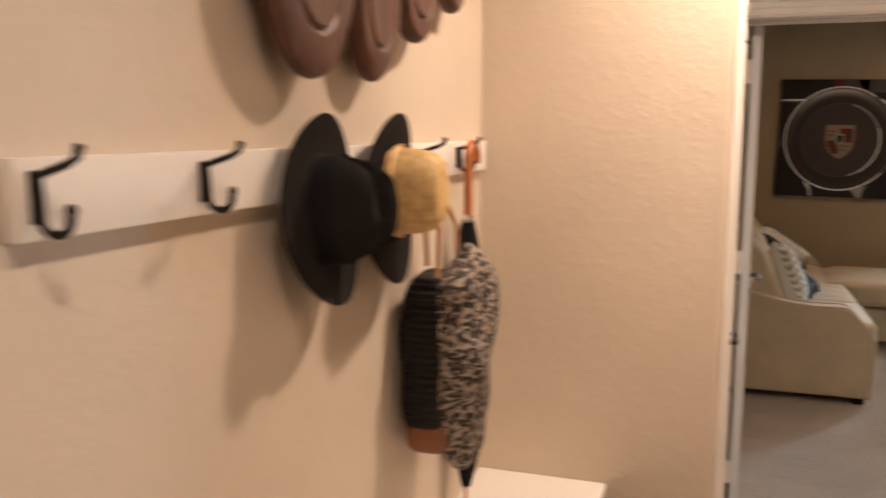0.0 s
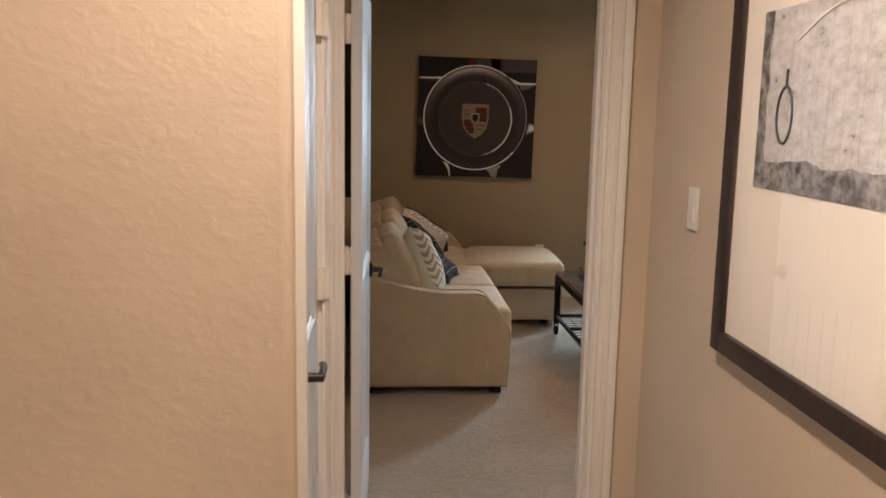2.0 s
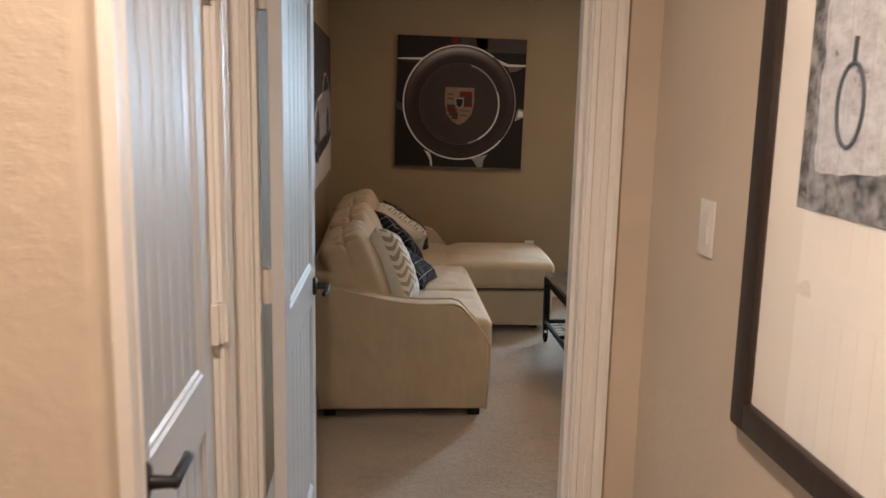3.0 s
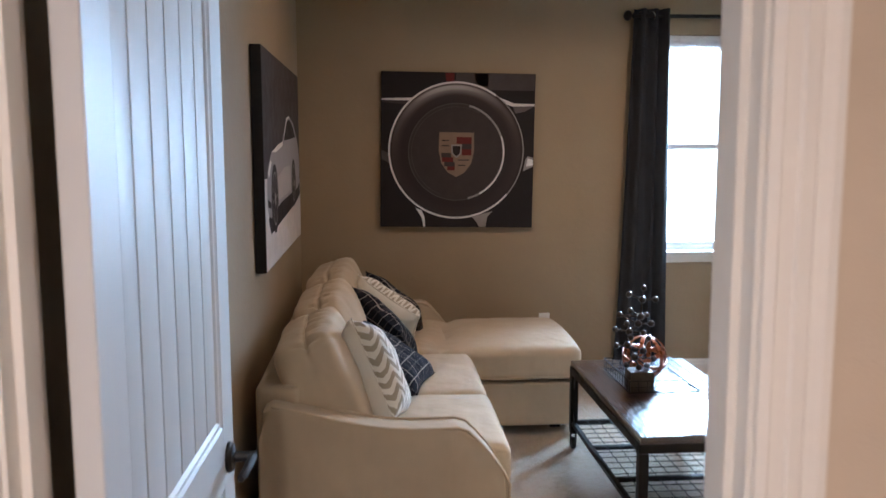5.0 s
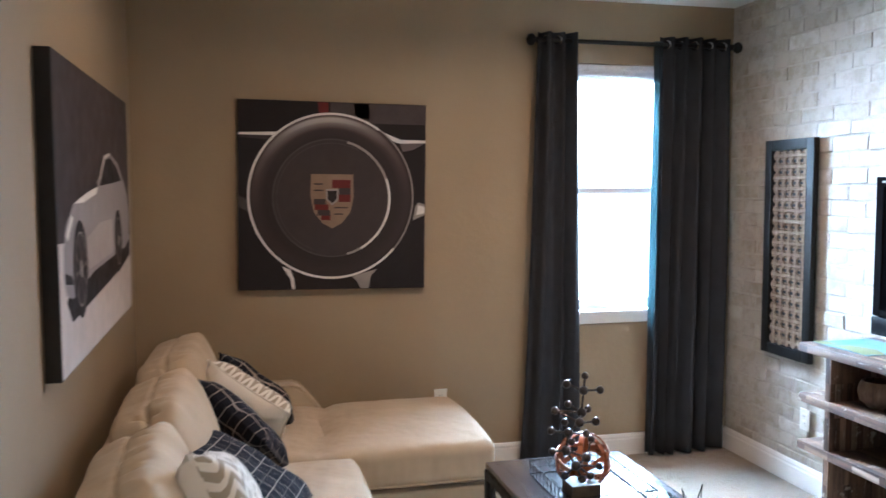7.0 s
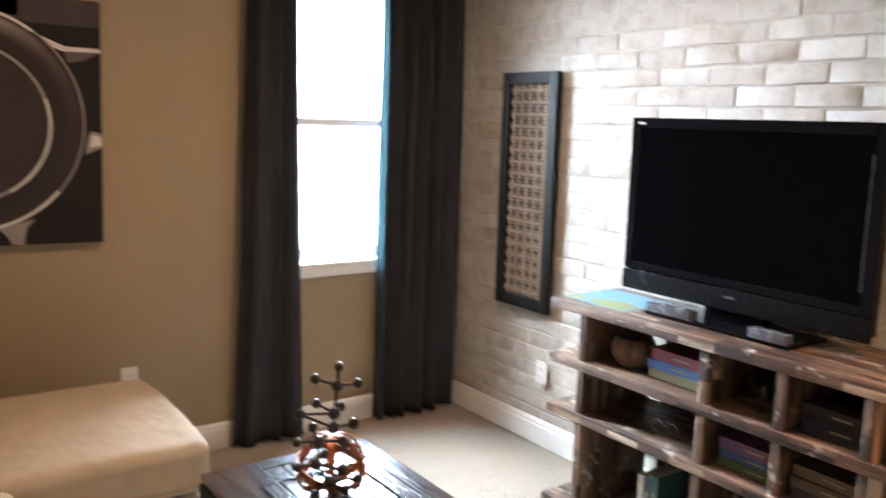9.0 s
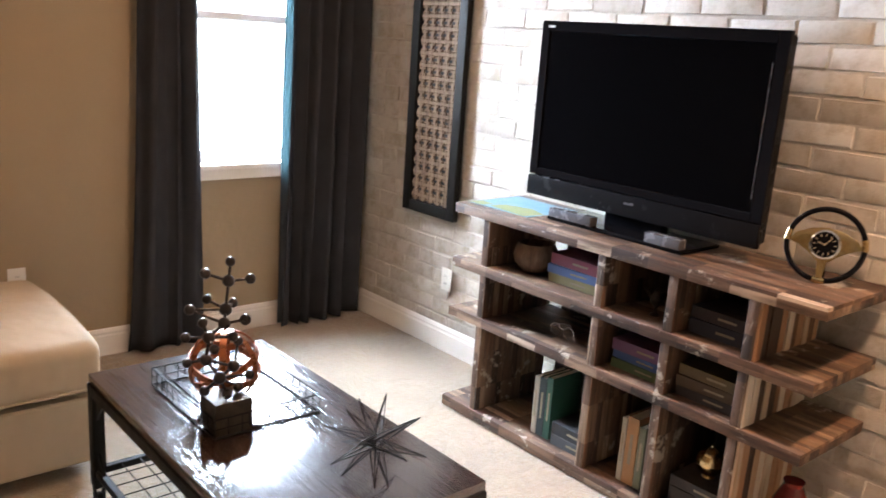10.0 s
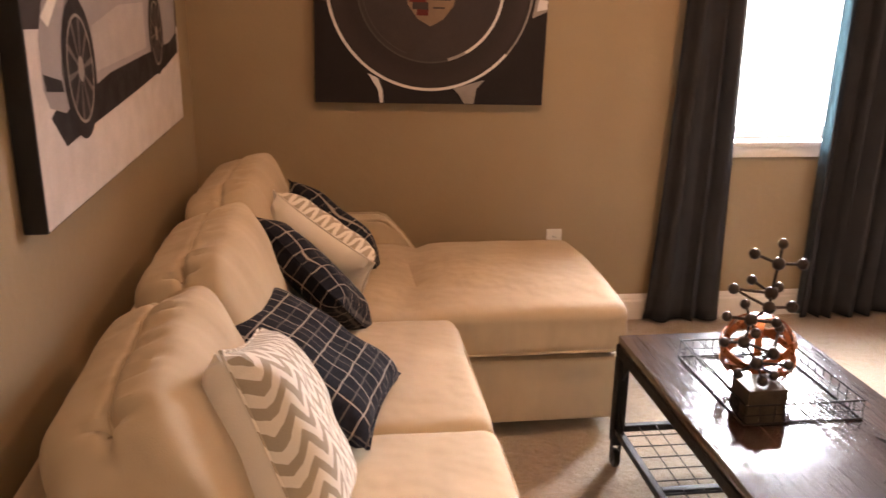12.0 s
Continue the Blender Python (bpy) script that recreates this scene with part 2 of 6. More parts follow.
def straw_mat(name):
    m, t, b = nodes_of(name)
    w = t.nodes.new("ShaderNodeTexWave")
    w.bands_direction = "Z"
    w.inputs["Scale"].default_value, w.inputs["Distortion"].default_value = 42, 0.6
    v = coords(t)
    link(t, v, w.inputs["Vector"])
    link(t, ramp(t, noise_tex(t, v, 50, 3), [(0.3, (0.50, 0.32, 0.12)), (0.7, (0.74, 0.52, 0.23))]), b.inputs["Base Color"])
    b.inputs["Roughness"].default_value = 0.6
    bump(t, b, w.outputs["Fac"], 0.3, 0.003)
    return m


def door_photo_mat(name):
    """A faded print of an old white plank door: boards, flaking paint, grey stone at the foot."""
    m, t, b = nodes_of(name)
    v = coords(t)
    sep = t.nodes.new("ShaderNodeSeparateXYZ")
    link(t, v, sep.inputs[0])
    u = calc(t, "FRACT", calc(t, "DIVIDE", sep.outputs[1], 0.062))
    gap = calc(t, "MULTIPLY", calc(t, "LESS_THAN", u, 0.048), 0.35)
    flake = ramp(t, noise_tex(t, coords(t, (1, 1, 1.6)), 26, 6, 0.7), [(0.33, (0.10, 0.085, 0.07)), (0.37, (0.40, 0.39, 0.39)), (0.62, (0.62, 0.62, 0.64))])
    stone = ramp(t, noise_tex(t, v, 28, 5, 0.7), [(0.40, (0.03, 0.028, 0.027)), (0.62, (0.34, 0.33, 0.33))])
    low = calc(t, "LESS_THAN", calc(t, "ADD", sep.outputs[2], calc(t, "MULTIPLY", noise_tex(t, v, 10), 0.05)), -0.125)
    side = calc(t, "GREATER_THAN", calc(t, "ADD", sep.outputs[1], calc(t, "MULTIPLY", noise_tex(t, v, 9), 0.06)), 0.345)
    col = mixed(t, gap, flake, (0.2, 0.2, 0.2))
    col = mixed(t, calc(t, "MAXIMUM", low, side), col, stone)
    link(t, col, b.inputs["Base Color"])
    b.inputs["Roughness"].default_value = 0.7
    return m


def rim_print_mat(name):
    """The printed leather rim: a dark round tube, paler towards its top."""
    m, t, b = nodes_of(name)
    v = coords(t)
    sep = t.nodes.new("ShaderNodeSeparateXYZ")
    link(t, v, sep.inputs[0])
    x = calc(t, "ADD", sep.outputs[0], 0.01)
    y = sep.outputs[1]
    r = calc(t, "SQRT", calc(t, "ADD", calc(t, "MULTIPLY", x, x), calc(t, "MULTIPLY", y, y)))
    across = ramp(t, calc(t, "DIVIDE", calc(t, "SUBTRACT", r, 0.32), 0.12), [(0.0, (0.02,) * 3), (0.35, (0.10,) * 3), (0.72, (0.95,) * 3), (0.86, (1.0,) * 3), (1.0, (0.15,) * 3)])
    aim = calc(t, "DIVIDE", calc(t, "SUBTRACT", y, calc(t, "MULTIPLY", x, 0.12)), r)
    lit = ramp(t, calc(t, "ADD", calc(t, "MULTIPLY", aim, 0.5), 0.5), [(0.0, (0.06,) * 3), (0.45, (0.10,) * 3), (0.8, (0.38,) * 3), (1.0, (1.0,) * 3)])
    k = calc(t, "MULTIPLY", across, lit)
    grain = calc(t, "MULTIPLY", calc(t, "SUBTRACT", noise_tex(t, v, 60, 4), 0.5), 0.05)
    link(t, ramp(t, calc(t, "ADD", k, grain), [(0.0, (0.034, 0.027, 0.027)), (0.25, (0.075, 0.054, 0.052)), (0.7, (0.19, 0.165, 0.155)), (1.0, (0.42, 0.385, 0.36))]), b.inputs["Base Color"])
    b.inputs["Roughness"].default_value, b.inputs["Specular IOR Level"].default_value = 0.65, 0.12
    return m


HALL_PAINT = wall_paint("hall_wall_paint", (0.62, 0.53, 0.42), 0.13)
ROOM_PAINT = wall_paint("room_wall_paint", (0.315, 0.234, 0.14), 0.12)
CEIL_PAINT = wall_paint("ceiling_paint", (0.78, 0.76, 0.72), 0.4)
TRIM = plain("white_trim_paint", (0.78, 0.75, 0.70), 0.38, var=0.03, scale=6, rel=0.06, rel_scale=60)
DOORPAINT = plain("white_door_paint", (0.62, 0.62, 0.62), 0.48, var=0.03, scale=5, rel=0.08, rel_scale=45, aniso=(1, 1, 0.15))
CARPET = carpet_mat("carpet_pile", (0.335, 0.257, 0.174))
MORTAR = plain("pale_mortar", (0.50, 0.465, 0.405), 0.9, var=0.2, scale=9, rel=0.6, rel_scale=60)
BRICK = brick_mat("whitewashed_brick", False)
BRICK_ISLAND = brick_mat("whitewashed_brick_far", True)
BLACK = plain("black_iron", (0.010, 0.009, 0.008), 0.5, 0.1, 0.2, 30, 0.15, 200, spec=0.22)
BRONZE = plain("oil_rubbed_bronze", (0.016, 0.013, 0.012), 0.42, 0.4, 0.25, 25)
HINGE = plain("painted_hinge", (0.72, 0.68, 0.62), 0.4, 0.0, 0.05)
CHROME = plain("bright_chrome", (0.8, 0.8, 0.8), 0.12, 1.0, 0.04)
BRASS = plain("polished_brass", (0.64, 0.48, 0.25), 0.16, 1.0, 0.1, 20)
GREY_IRON = plain("dark_pewter", (0.05, 0.04, 0.034), 0.34, 0.75, 0.25, 40)
SOFA = fabric("cream_upholstery", (0.505, 0.412, 0.292), 360, 0.06, 0.22, 0.5, 0.1)
SOFA_PIPE = fabric("cream_piping", (0.485, 0.392, 0.275), 500, 0.08, 0.2)
CURTAIN = fabric("slate_curtain", (0.038, 0.038, 0.042), 300, 0.15, 0.2, through_light=(0.05, 0.13, 0.15))
CURTAIN_HEM = fabric("curtain_single_layer", (0.038, 0.038, 0.042), 300, 0.15, 0.2, through_light=(0.20, 0.29, 0.31), glow=0.33)
PLAID = plaid("navy_plaid", (0.009, 0.011, 0.018), (0.34, 0.30, 0.26))
CHEVRON = chevron("chevron_cotton", (0.74, 0.70, 0.62), (0.36, 0.31, 0.23))
PATCH_Y = patchwork_mat("reclaimed_wood_long", 1)
PATCH_Z = patchwork_mat("reclaimed_wood_upright", 2)
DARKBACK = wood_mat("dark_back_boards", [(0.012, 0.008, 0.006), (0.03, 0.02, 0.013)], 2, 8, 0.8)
STRIP = wood_mat("reclaimed_strip", [(0.05, 0.028, 0.018), (0.20, 0.10, 0.05), (0.38, 0.20, 0.10), (0.46, 0.30, 0.18), (0.66, 0.58, 0.47)], 2, 9, 0.55, 0.7)
TABLEWOOD = wood_mat("dark_oak_tabletop", [(0.012, 0.006, 0.005), (0.026, 0.013, 0.010), (0.046, 0.024, 0.017)], 1, 6, 0.3, rel=0.03)
b_ = TABLEWOOD.node_tree.nodes["Principled BSDF"]
b_.inputs["Coat Weight"].default_value, b_.inputs["Coat Roughness"].default_value, b_.inputs["Coat IOR"].default_value = 1.0, 0.16, 2.1
t_ = TABLEWOOD.node_tree
pores = t_.nodes.new("ShaderNodeBump")
pores.inputs["Strength"].default_value, pores.inputs["Distance"].default_value = 0.36, 0.004
link(t_, noise_tex(t_, coords(t_, (150, 5, 150)), 1.0, 3), pores.inputs["Height"])
link(t_, pores.outputs[0], b_.inputs["Normal"])
link(t_, pores.outputs[0], b_.inputs["Coat Normal"])
b_.inputs["Specular IOR Level"].default_value = 0.15
COPPER = plain("copper_brown_bands", (0.30, 0.10, 0.035), 0.3, 0.45, 0.25, 25)
TVBLACK = plain("gloss_black_plastic", (0.005, 0.005, 0.006), 0.12, 0, 0.02, 2, spec=0.1)
TVMATT = plain("matt_black_plastic", (0.008, 0.008, 0.009), 0.22, 0, 0.1, spec=0.08)
SCREEN, _, b_ = nodes_of("tv_screen_glass")
b_.inputs["Base Color"].default_value, b_.inputs["Roughness"].default_value, b_.inputs["Specular IOR Level"].default_value = (0.0018, 0.0018, 0.0022, 1), 0.12, 0.03
TVGREY = plain("grey_lacquer", (0.12, 0.125, 0.14), 0.25, 0.3, 0.05)
WHITE_PLASTIC = plain("white_plastic", (0.75, 0.73, 0.68), 0.35, 0, 0.02)
VINYL = plain("white_vinyl", (0.8, 0.8, 0.8), 0.3, 0, 0.02)
GLASS = glass_mat("clear_glass")
PICTURE_GLASS, _, b_ = nodes_of("picture_glass")
b_.inputs["Transmission Weight"].default_value, b_.inputs["Roughness"].default_value, b_.inputs["IOR"].default_value = 1.0, 0.0, 1.45
b_.inputs["Base Color"].default_value = (1, 1, 1, 1)
CANVAS_EDGE = plain("black_canvas_edge", (0.018, 0.016, 0.016), 0.8, 0, 0.15, rel=0.2, rel_scale=500)
PRINT = {n: plain("print_" + n, c, 0.65, 0, 0.12, 14, 0.1, 500, spec=0.12) for n, c in dict(
    night=(0.023, 0.019, 0.020), charcoal=(0.052, 0.041, 0.040), plum=(0.072, 0.058, 0.057), rim=(0.075, 0.063, 0.060), sheen=(0.13, 0.11, 0.105), silver=(0.29, 0.26, 0.24),
    bright=(0.68, 0.65, 0.62), gold=(0.23, 0.16, 0.11), red=(0.12, 0.022, 0.022), floor=(0.56, 0.51, 0.49), body=(0.30, 0.275, 0.28), bodylow=(0.38, 0.345, 0.34)).items()}
PRINT["rimshade"] = rim_print_mat("print_rimshade")
MATBOARD = plain("cream_matboard", (0.80, 0.76, 0.69), 0.7, 0, 0.02)
FRAME_BROWN = wood_mat("dark_brown_frame", [(0.018, 0.010, 0.007), (0.04, 0.022, 0.015)], 2, 8, 0.4, rel=0.1)
DOOR_PHOTO = door_photo_mat("old_door_photo")
FELT = fabric("black_felt", (0.016, 0.014, 0.013), 300, 0.2, 0.3)
STRAW = straw_mat("woven_straw")
LEOPARD = leopard_mat("leopard_scarf")
LEATHER_BLACK = plain("black_leather", (0.010, 0.009, 0.009), 0.5, 0, 0.2, 20, 0.3, 120, spec=0.2)
for ribbed in (LEATHER_BLACK,):
    t_ = ribbed.node_tree
    ribs = t_.nodes.new("ShaderNodeTexWave")
    ribs.bands_direction = "Z"
    ribs.inputs["Scale"].default_value, ribs.inputs["Distortion"].default_value = 20, 1.2
    link(t_, coords(t_), ribs.inputs["Vector"])
    bump(t_, t_.nodes["Principled BSDF"], ribs.outputs["Fac"], 0.9, 0.008)
LEATHER_TAN = plain("rust_leather", (0.20, 0.075, 0.035), 0.5, 0, 0.15, 15, 0.3, 120)
STRAP = plain("tan_strap", (0.42, 0.22, 0.12), 0.5, 0, 0.12)
CANE = wood_mat("orange_bentwood", [(0.34, 0.10, 0.03), (0.52, 0.19, 0.06)], 2, 8, 0.25, rel=0.05)
UMBRELLA = fabric("black_umbrella_cloth", (0.012, 0.012, 0.013), 300, 0.1, 0.1)
CARVED = wood_mat("carved_brown_wood", [(0.045, 0.018, 0.011), (0.10, 0.042, 0.026), (0.16, 0.075, 0.05)], 2, 7, 0.5, rel=0.4)
BENCHWHITE = plain("white_bench_paint", (0.8, 0.77, 0.72), 0.4, 0, 0.02, rel=0.05)
LENS = glow_mat("lamp_lens", (1.0, 0.8, 0.55), 6.0)


# ---- mesh helpers ----
def thing(name, loc, label, category, group="", rz=0.0, kind=""):
    ob = new(name)
    ob.empty_display_size = 0.1
    ob.matrix_world = pose(*loc, 0, 0, rz)
    return tagged(ob, label, category, group, kind)


def mesh_of(bm, name, mats, smooth=True):
    bmesh.ops.recalc_face_normals(bm, faces=bm.faces)
    me = bpy.data.meshes.new(name)
    bm.to_mesh(me)
    bm.free()
    for m in mats if isinstance(mats, (list, tuple)) else [mats]:
        me.materials.append(m)
    if smooth:
        me.polygons.foreach_set("use_smooth", [True] * len(me.polygons))
        me.set_sharp_from_angle(angle=radians(35))
    return me


def part(name, bm, mats, parent=None, label="", smooth=True, at=None):
    ob = new(name, mesh_of(bm, name, mats, smooth))
    if parent:
        ob.parent = parent
    if at is not None:
        ob.matrix_local = at
    if label:
        ob["label"] = label
    return ob


def structure(name, bm, mats, label, category, smooth=False):
    return tagged(part(name, bm, mats, None, "", smooth), label, category, "", "structure")


def box(bm, x0, x1, y0, y1, z0, z1, bev=0.0, seg=2, mat=0):
    m = Matrix.Translation(((x0 + x1) / 2, (y0 + y1) / 2, (z0 + z1) / 2)) @ Matrix.Diagonal((abs(x1 - x0), abs(y1 - y0), abs(z1 - z0), 1))
    vs = bmesh.ops.create_cube(bm, size=1, matrix=m)["verts"]
    fs = list({f for v in vs for f in v.link_faces})
    for f in fs:
        f.material_index = mat
    if bev:
        es = list({e for v in vs for e in v.link_edges})
        r = bmesh.ops.bevel(bm, geom=es, offset=bev, segments=seg, affect="EDGES", profile=0.6)
        for f in r["faces"]:
            f.material_index = mat
    return bm


def slab(*a, **k):
    return box(bmesh.new(), *a, **k)


def tube(bm, pts, r, n=8, closed=False, taper=None):
    pts = [Vector(p) for p in pts]
    rings, up = [], None
    count = len(pts)
    for i, p in enumerate(pts):
        a = pts[(i - 1) % count] if closed or i else p
        c = pts[(i + 1) % count] if closed or i < count - 1 else p
        d = (c - a).normalized()
        if up is None or abs(d.dot(up)) > 0.95:
            up = Vector((0, 0, 1)) if abs(d.z) < 0.9 else Vector((1, 0, 0))
        s = d.cross(up).normalized()
        up = s.cross(d).normalized()
        rr = r if taper is None else r * taper[i]
        rings.append([bm.verts.new(p + rr * (math.cos(q) * s + math.sin(q) * up)) for q in (2 * math.pi * k / n for k in range(n))])
    for i in range(count if closed else count - 1):
        a, c = rings[i], rings[(i + 1) % count]
        for k in range(n):
            bm.faces.new((a[k], a[(k + 1) % n], c[(k + 1) % n], c[k]))
    if not closed:
        bm.faces.new(rings[0][::-1])
        bm.faces.new(rings[-1])
    return bm


def lathe(bm, prof, n=32, centre=(0, 0, 0), squash=1.0):
    """Turns a profile of (radius, height) about z."""
    cx, cy, cz = centre
    rings = []
    for r, z in prof:
        if r < 1e-5:
            rings.append([bm.verts.new((cx, cy, cz + z))])
        else:
            rings.append([bm.verts.new((cx + r * math.cos(2 * math.pi * k / n), cy + squash * r * math.sin(2 * math.pi * k / n), cz + z)) for k in range(n)])
    for a, c in zip(rings, rings[1:]):
        for k in range(n):
            f = [a[k % len(a)], a[(k + 1) % len(a)], c[(k + 1) % len(c)], c[k % len(c)]]
            f = list(dict.fromkeys(f))
            if len(f) > 2:
                bm.faces.new(f)
    return bm


def ball(bm, c, r, seg=14):
    bmesh.ops.create_uvsphere(bm, u_segments=seg, v_segments=seg // 2 + 2, radius=r, matrix=Matrix.Translation(c))
    return bm


def rod(bm, a, b, r, n=8):
    return tube(bm, [a, b], r, n)


def arc(c, r, a0, a1, n, plane="xz"):
    out = []
    for i in range(n + 1):
        q = radians(a0 + (a1 - a0) * i / n)
        d = {"xz": (math.cos(q), 0, math.sin(q)), "xy": (math.cos(q), math.sin(q), 0), "yz": (0, math.cos(q), math.sin(q))}[plane]
        out.append(tuple(c[k] + r * d[k] for k in range(3)))
    return out


def prism(bm, outline, lo, hi, axis=1, bev=0.0, mat=0):
    """Extrudes a closed outline (two coordinates) along an axis from lo to hi."""
    def put(a, b, h):
        return {0: (h, a, b), 1: (a, h, b), 2: (a, b, h)}[axis]
    v0 = [bm.verts.new(put(a, b, lo)) for a, b in outline]
    v1 = [bm.verts.new(put(a, b, hi)) for a, b in outline]
    fs = [bm.faces.new(v0[::-1]), bm.faces.new(v1)]
    n = len(outline)
    for i in range(n):
        fs.append(bm.faces.new((v0[i], v0[(i + 1) % n], v1[(i + 1) % n], v1[i])))
    for f in fs:
        f.material_index = mat
    if bev:
        es = [e for f in fs[:2] for e in f.edges]
        bmesh.ops.bevel(bm, geom=list(set(es)), offset=bev, segments=3, affect="EDGES", profile=0.5)
    return bm


def puff(w, d, h, n=18, edge=0.35, lumps=0.006, seed=0.0, crown=0.0):
    """A stuffed cushion: a rounded box w x d x h about the origin, with soft edges and small lumps."""
    bm = bmesh.new()
    bmesh.ops.create_cube(bm, size=2)
    bmesh.ops.subdivide_edges(bm, edges=bm.edges, cuts=n, use_grid_fill=True)
    for v in bm.verts:
        p = v.co
        q = Vector((p.x, p.y, p.z))
        s = Vector([math.copysign(abs(c) ** 1.0, c) for c in q])
        k = (abs(s.x) ** (2 / edge) + abs(s.y) ** (2 / edge) + abs(s.z) ** (2 / edge)) ** (edge / 2)
        s = s / max(k, 1e-6)
        sz = s.z * (1 + crown * (1 - s.x * s.x) * (1 - s.y * s.y))
        o = Vector((s.x * w / 2, s.y * d / 2, sz * h / 2))
        o += lumps * noise.noise_vector(o * 9 + Vector((seed, seed * 2, 0)))
        v.co = o
    return bm


def pillow(size, thick, n=20, seed=0.0):
    """A square knife-edge pillow in the xy plane, with pinched sides and pointed corners."""
    bm = bmesh.new()
    grid = {}
    for side in (1, -1):
        for i in range(n + 1):
            for j in range(n + 1):
                u, v = -1 + 2 * i / n, -1 + 2 * j / n
                rim = i in (0, n) or j in (0, n)
                if rim and side < 0:
                    grid[side, i, j] = grid[1, i, j]
                    continue
                pin = 1 - 0.075 * (1 - u * u) * abs(v) ** 3 , 1 - 0.075 * (1 - v * v) * abs(u) ** 3
                x, y = u * size / 2 * pin[1], v * size / 2 * pin[0]
                z = 0 if rim else side * thick / 2 * ((1 - u ** 4) * (1 - v ** 4)) ** 0.55
                o = Vector((x, y, z))
                o.z += 0.012 * (0 if rim else 1) * noise.noise(o * 11 + Vector((seed, 0, side)))
                o.z += 0.010 * math.sin(6 * seed + 7 * x) * (abs(v) ** 2)
                grid[side, i, j] = bm.verts.new(o)
    for side in (1, -1):
        for i in range(n):
            for j in range(n):
                f = [grid[side, i, j], grid[side, i + 1, j], grid[side, i + 1, j + 1], grid[side, i, j + 1]]
                bm.faces.new(f if side > 0 else f[::-1])
    return bm


def oriented(centre, e1, e2):
    """A pose whose x runs along e1, whose y runs as near to e2 as it can."""
    a = Vector(e1).normalized()
    n = a.cross(Vector(e2)).normalized()
    b = n.cross(a)
    return Matrix.Translation(centre) @ Matrix((a, b, n)).transposed().to_4x4()


# ---- setting ----
XL, XR, YN, YF = 0.255, 3.758, 3.63, 8.205
HX0, HX1, HYB, HYF, PX = -0.386, 1.365, -2.2, 2.515, 0.32
DY = 3.51
JL, JR, HEAD = 0.362, 1.187, 2.06
WX0, WX1, WZ0, WZ1 = 2.60, 3.40, 0.875, 2.36

structure("floor", slab(HX0 - 0.2, XR + 0.2, HYB - 0.2, YF + 0.2, -0.12, 0.0), CARPET, "beige cut-pile carpet through hall and den", "carpet")
structure("ceiling", slab(HX0 - 0.2, XR + 0.2, HYB - 0.2, YF + 0.2, CEIL, CEIL + 0.12), CEIL_PAINT, "flat white painted plaster ceiling", "ceiling")
structure("ground", slab(-400, 400, 9.5, 800, -0.9, -0.6), plain("dry_ground", (0.30, 0.27, 0.2), 0.95), "pale dry ground outside the window", "ground")

structure("backdrop", slab(-2.0, 9.0, 10.2, 10.25, -0.59, 7.0), glow_mat("bright_overcast", (0.86, 0.95, 1.0), 7.0), "bright white overcast distance outside the window", "sky")

bm = slab(XL - 0.15, WX0, YF, YF + 0.15, 0, CEIL)
box(bm, WX1, XR + 0.15, YF, YF + 0.15, 0, CEIL)
box(bm, WX0, WX1, YF, YF + 0.15, 0, WZ0)
box(bm, WX0, WX1, YF, YF + 0.15, WZ1, CEIL)
structure("wall_north", bm, ROOM_PAINT, "khaki brown painted plaster wall with one window", "wall")
structure("wall_west", slab(XL - 0.15, XL, YN, YF, 0, CEIL), ROOM_PAINT, "khaki brown painted plaster wall behind the sofa", "wall")
wall_east = structure("wall_east", slab(XR, XR + 0.15, YN, YF, 0, CEIL), MORTAR, "whitewashed brick accent wall with pale mortar", "wall")
bm = slab(XL - 0.15, JL - 0.02, YN - 0.006, YN, 0, CEIL)
box(bm, JR + 0.02, XR + 0.15, YN - 0.006, YN, 0, CEIL)
box(bm, JL - 0.02, JR + 0.02, YN - 0.006, YN, HEAD + 0.02, CEIL)
structure("wall_south", bm, ROOM_PAINT, "khaki brown painted wall round the den doorway", "wall")
bm = slab(PX - 0.12, JL - 0.02, DY, YN - 0.006, 0, CEIL)
box(bm, JR + 0.02, XR + 0.15, DY, YN - 0.006, 0, CEIL)
box(bm, JL - 0.02, JR + 0.02, DY, YN - 0.006, HEAD + 0.02, CEIL)
structure("wall_doorway", bm, HALL_PAINT, "tan textured plaster wall round the den doorway", "wall")
structure("wall_hall_west", slab(HX0 - 0.12, HX0, HYB, HYF, 0, CEIL), HALL_PAINT, "tan knock-down textured plaster hall wall", "wall")
structure("wall_hall_end", slab(HX0 - 0.12, PX, HYF, HYF + 0.11, 0, CEIL, bev=0.024, seg=5), HALL_PAINT, "tan textured plaster wall with a rounded corner", "wall")
C0, C1, CH = 2.640, 3.272, 2.05
bm = slab(PX - 0.12, PX, HYF + 0.11, C0 - 0.018, 0, CEIL)
box(bm, PX - 0.12, PX, C1 + 0.018, DY, 0, CEIL)
box(bm, PX - 0.12, PX, C0 - 0.018, C1 + 0.018, CH + 0.018, CEIL)
structure("wall_closet", bm, HALL_PAINT, "tan textured plaster wall round the closet door", "wall")
structure("wall_hall_east", slab(HX1, HX1 + 0.12, HYB, DY, 0, CEIL), HALL_PAINT, "tan textured plaster hall wall with a framed print", "wall")
structure("wall_hall_back", slab(HX0 - 0.12, HX1 + 0.12, HYB - 0.12, HYB, 0, CEIL), HALL_PAINT, "plain tan plaster wall closing the hall", "wall")


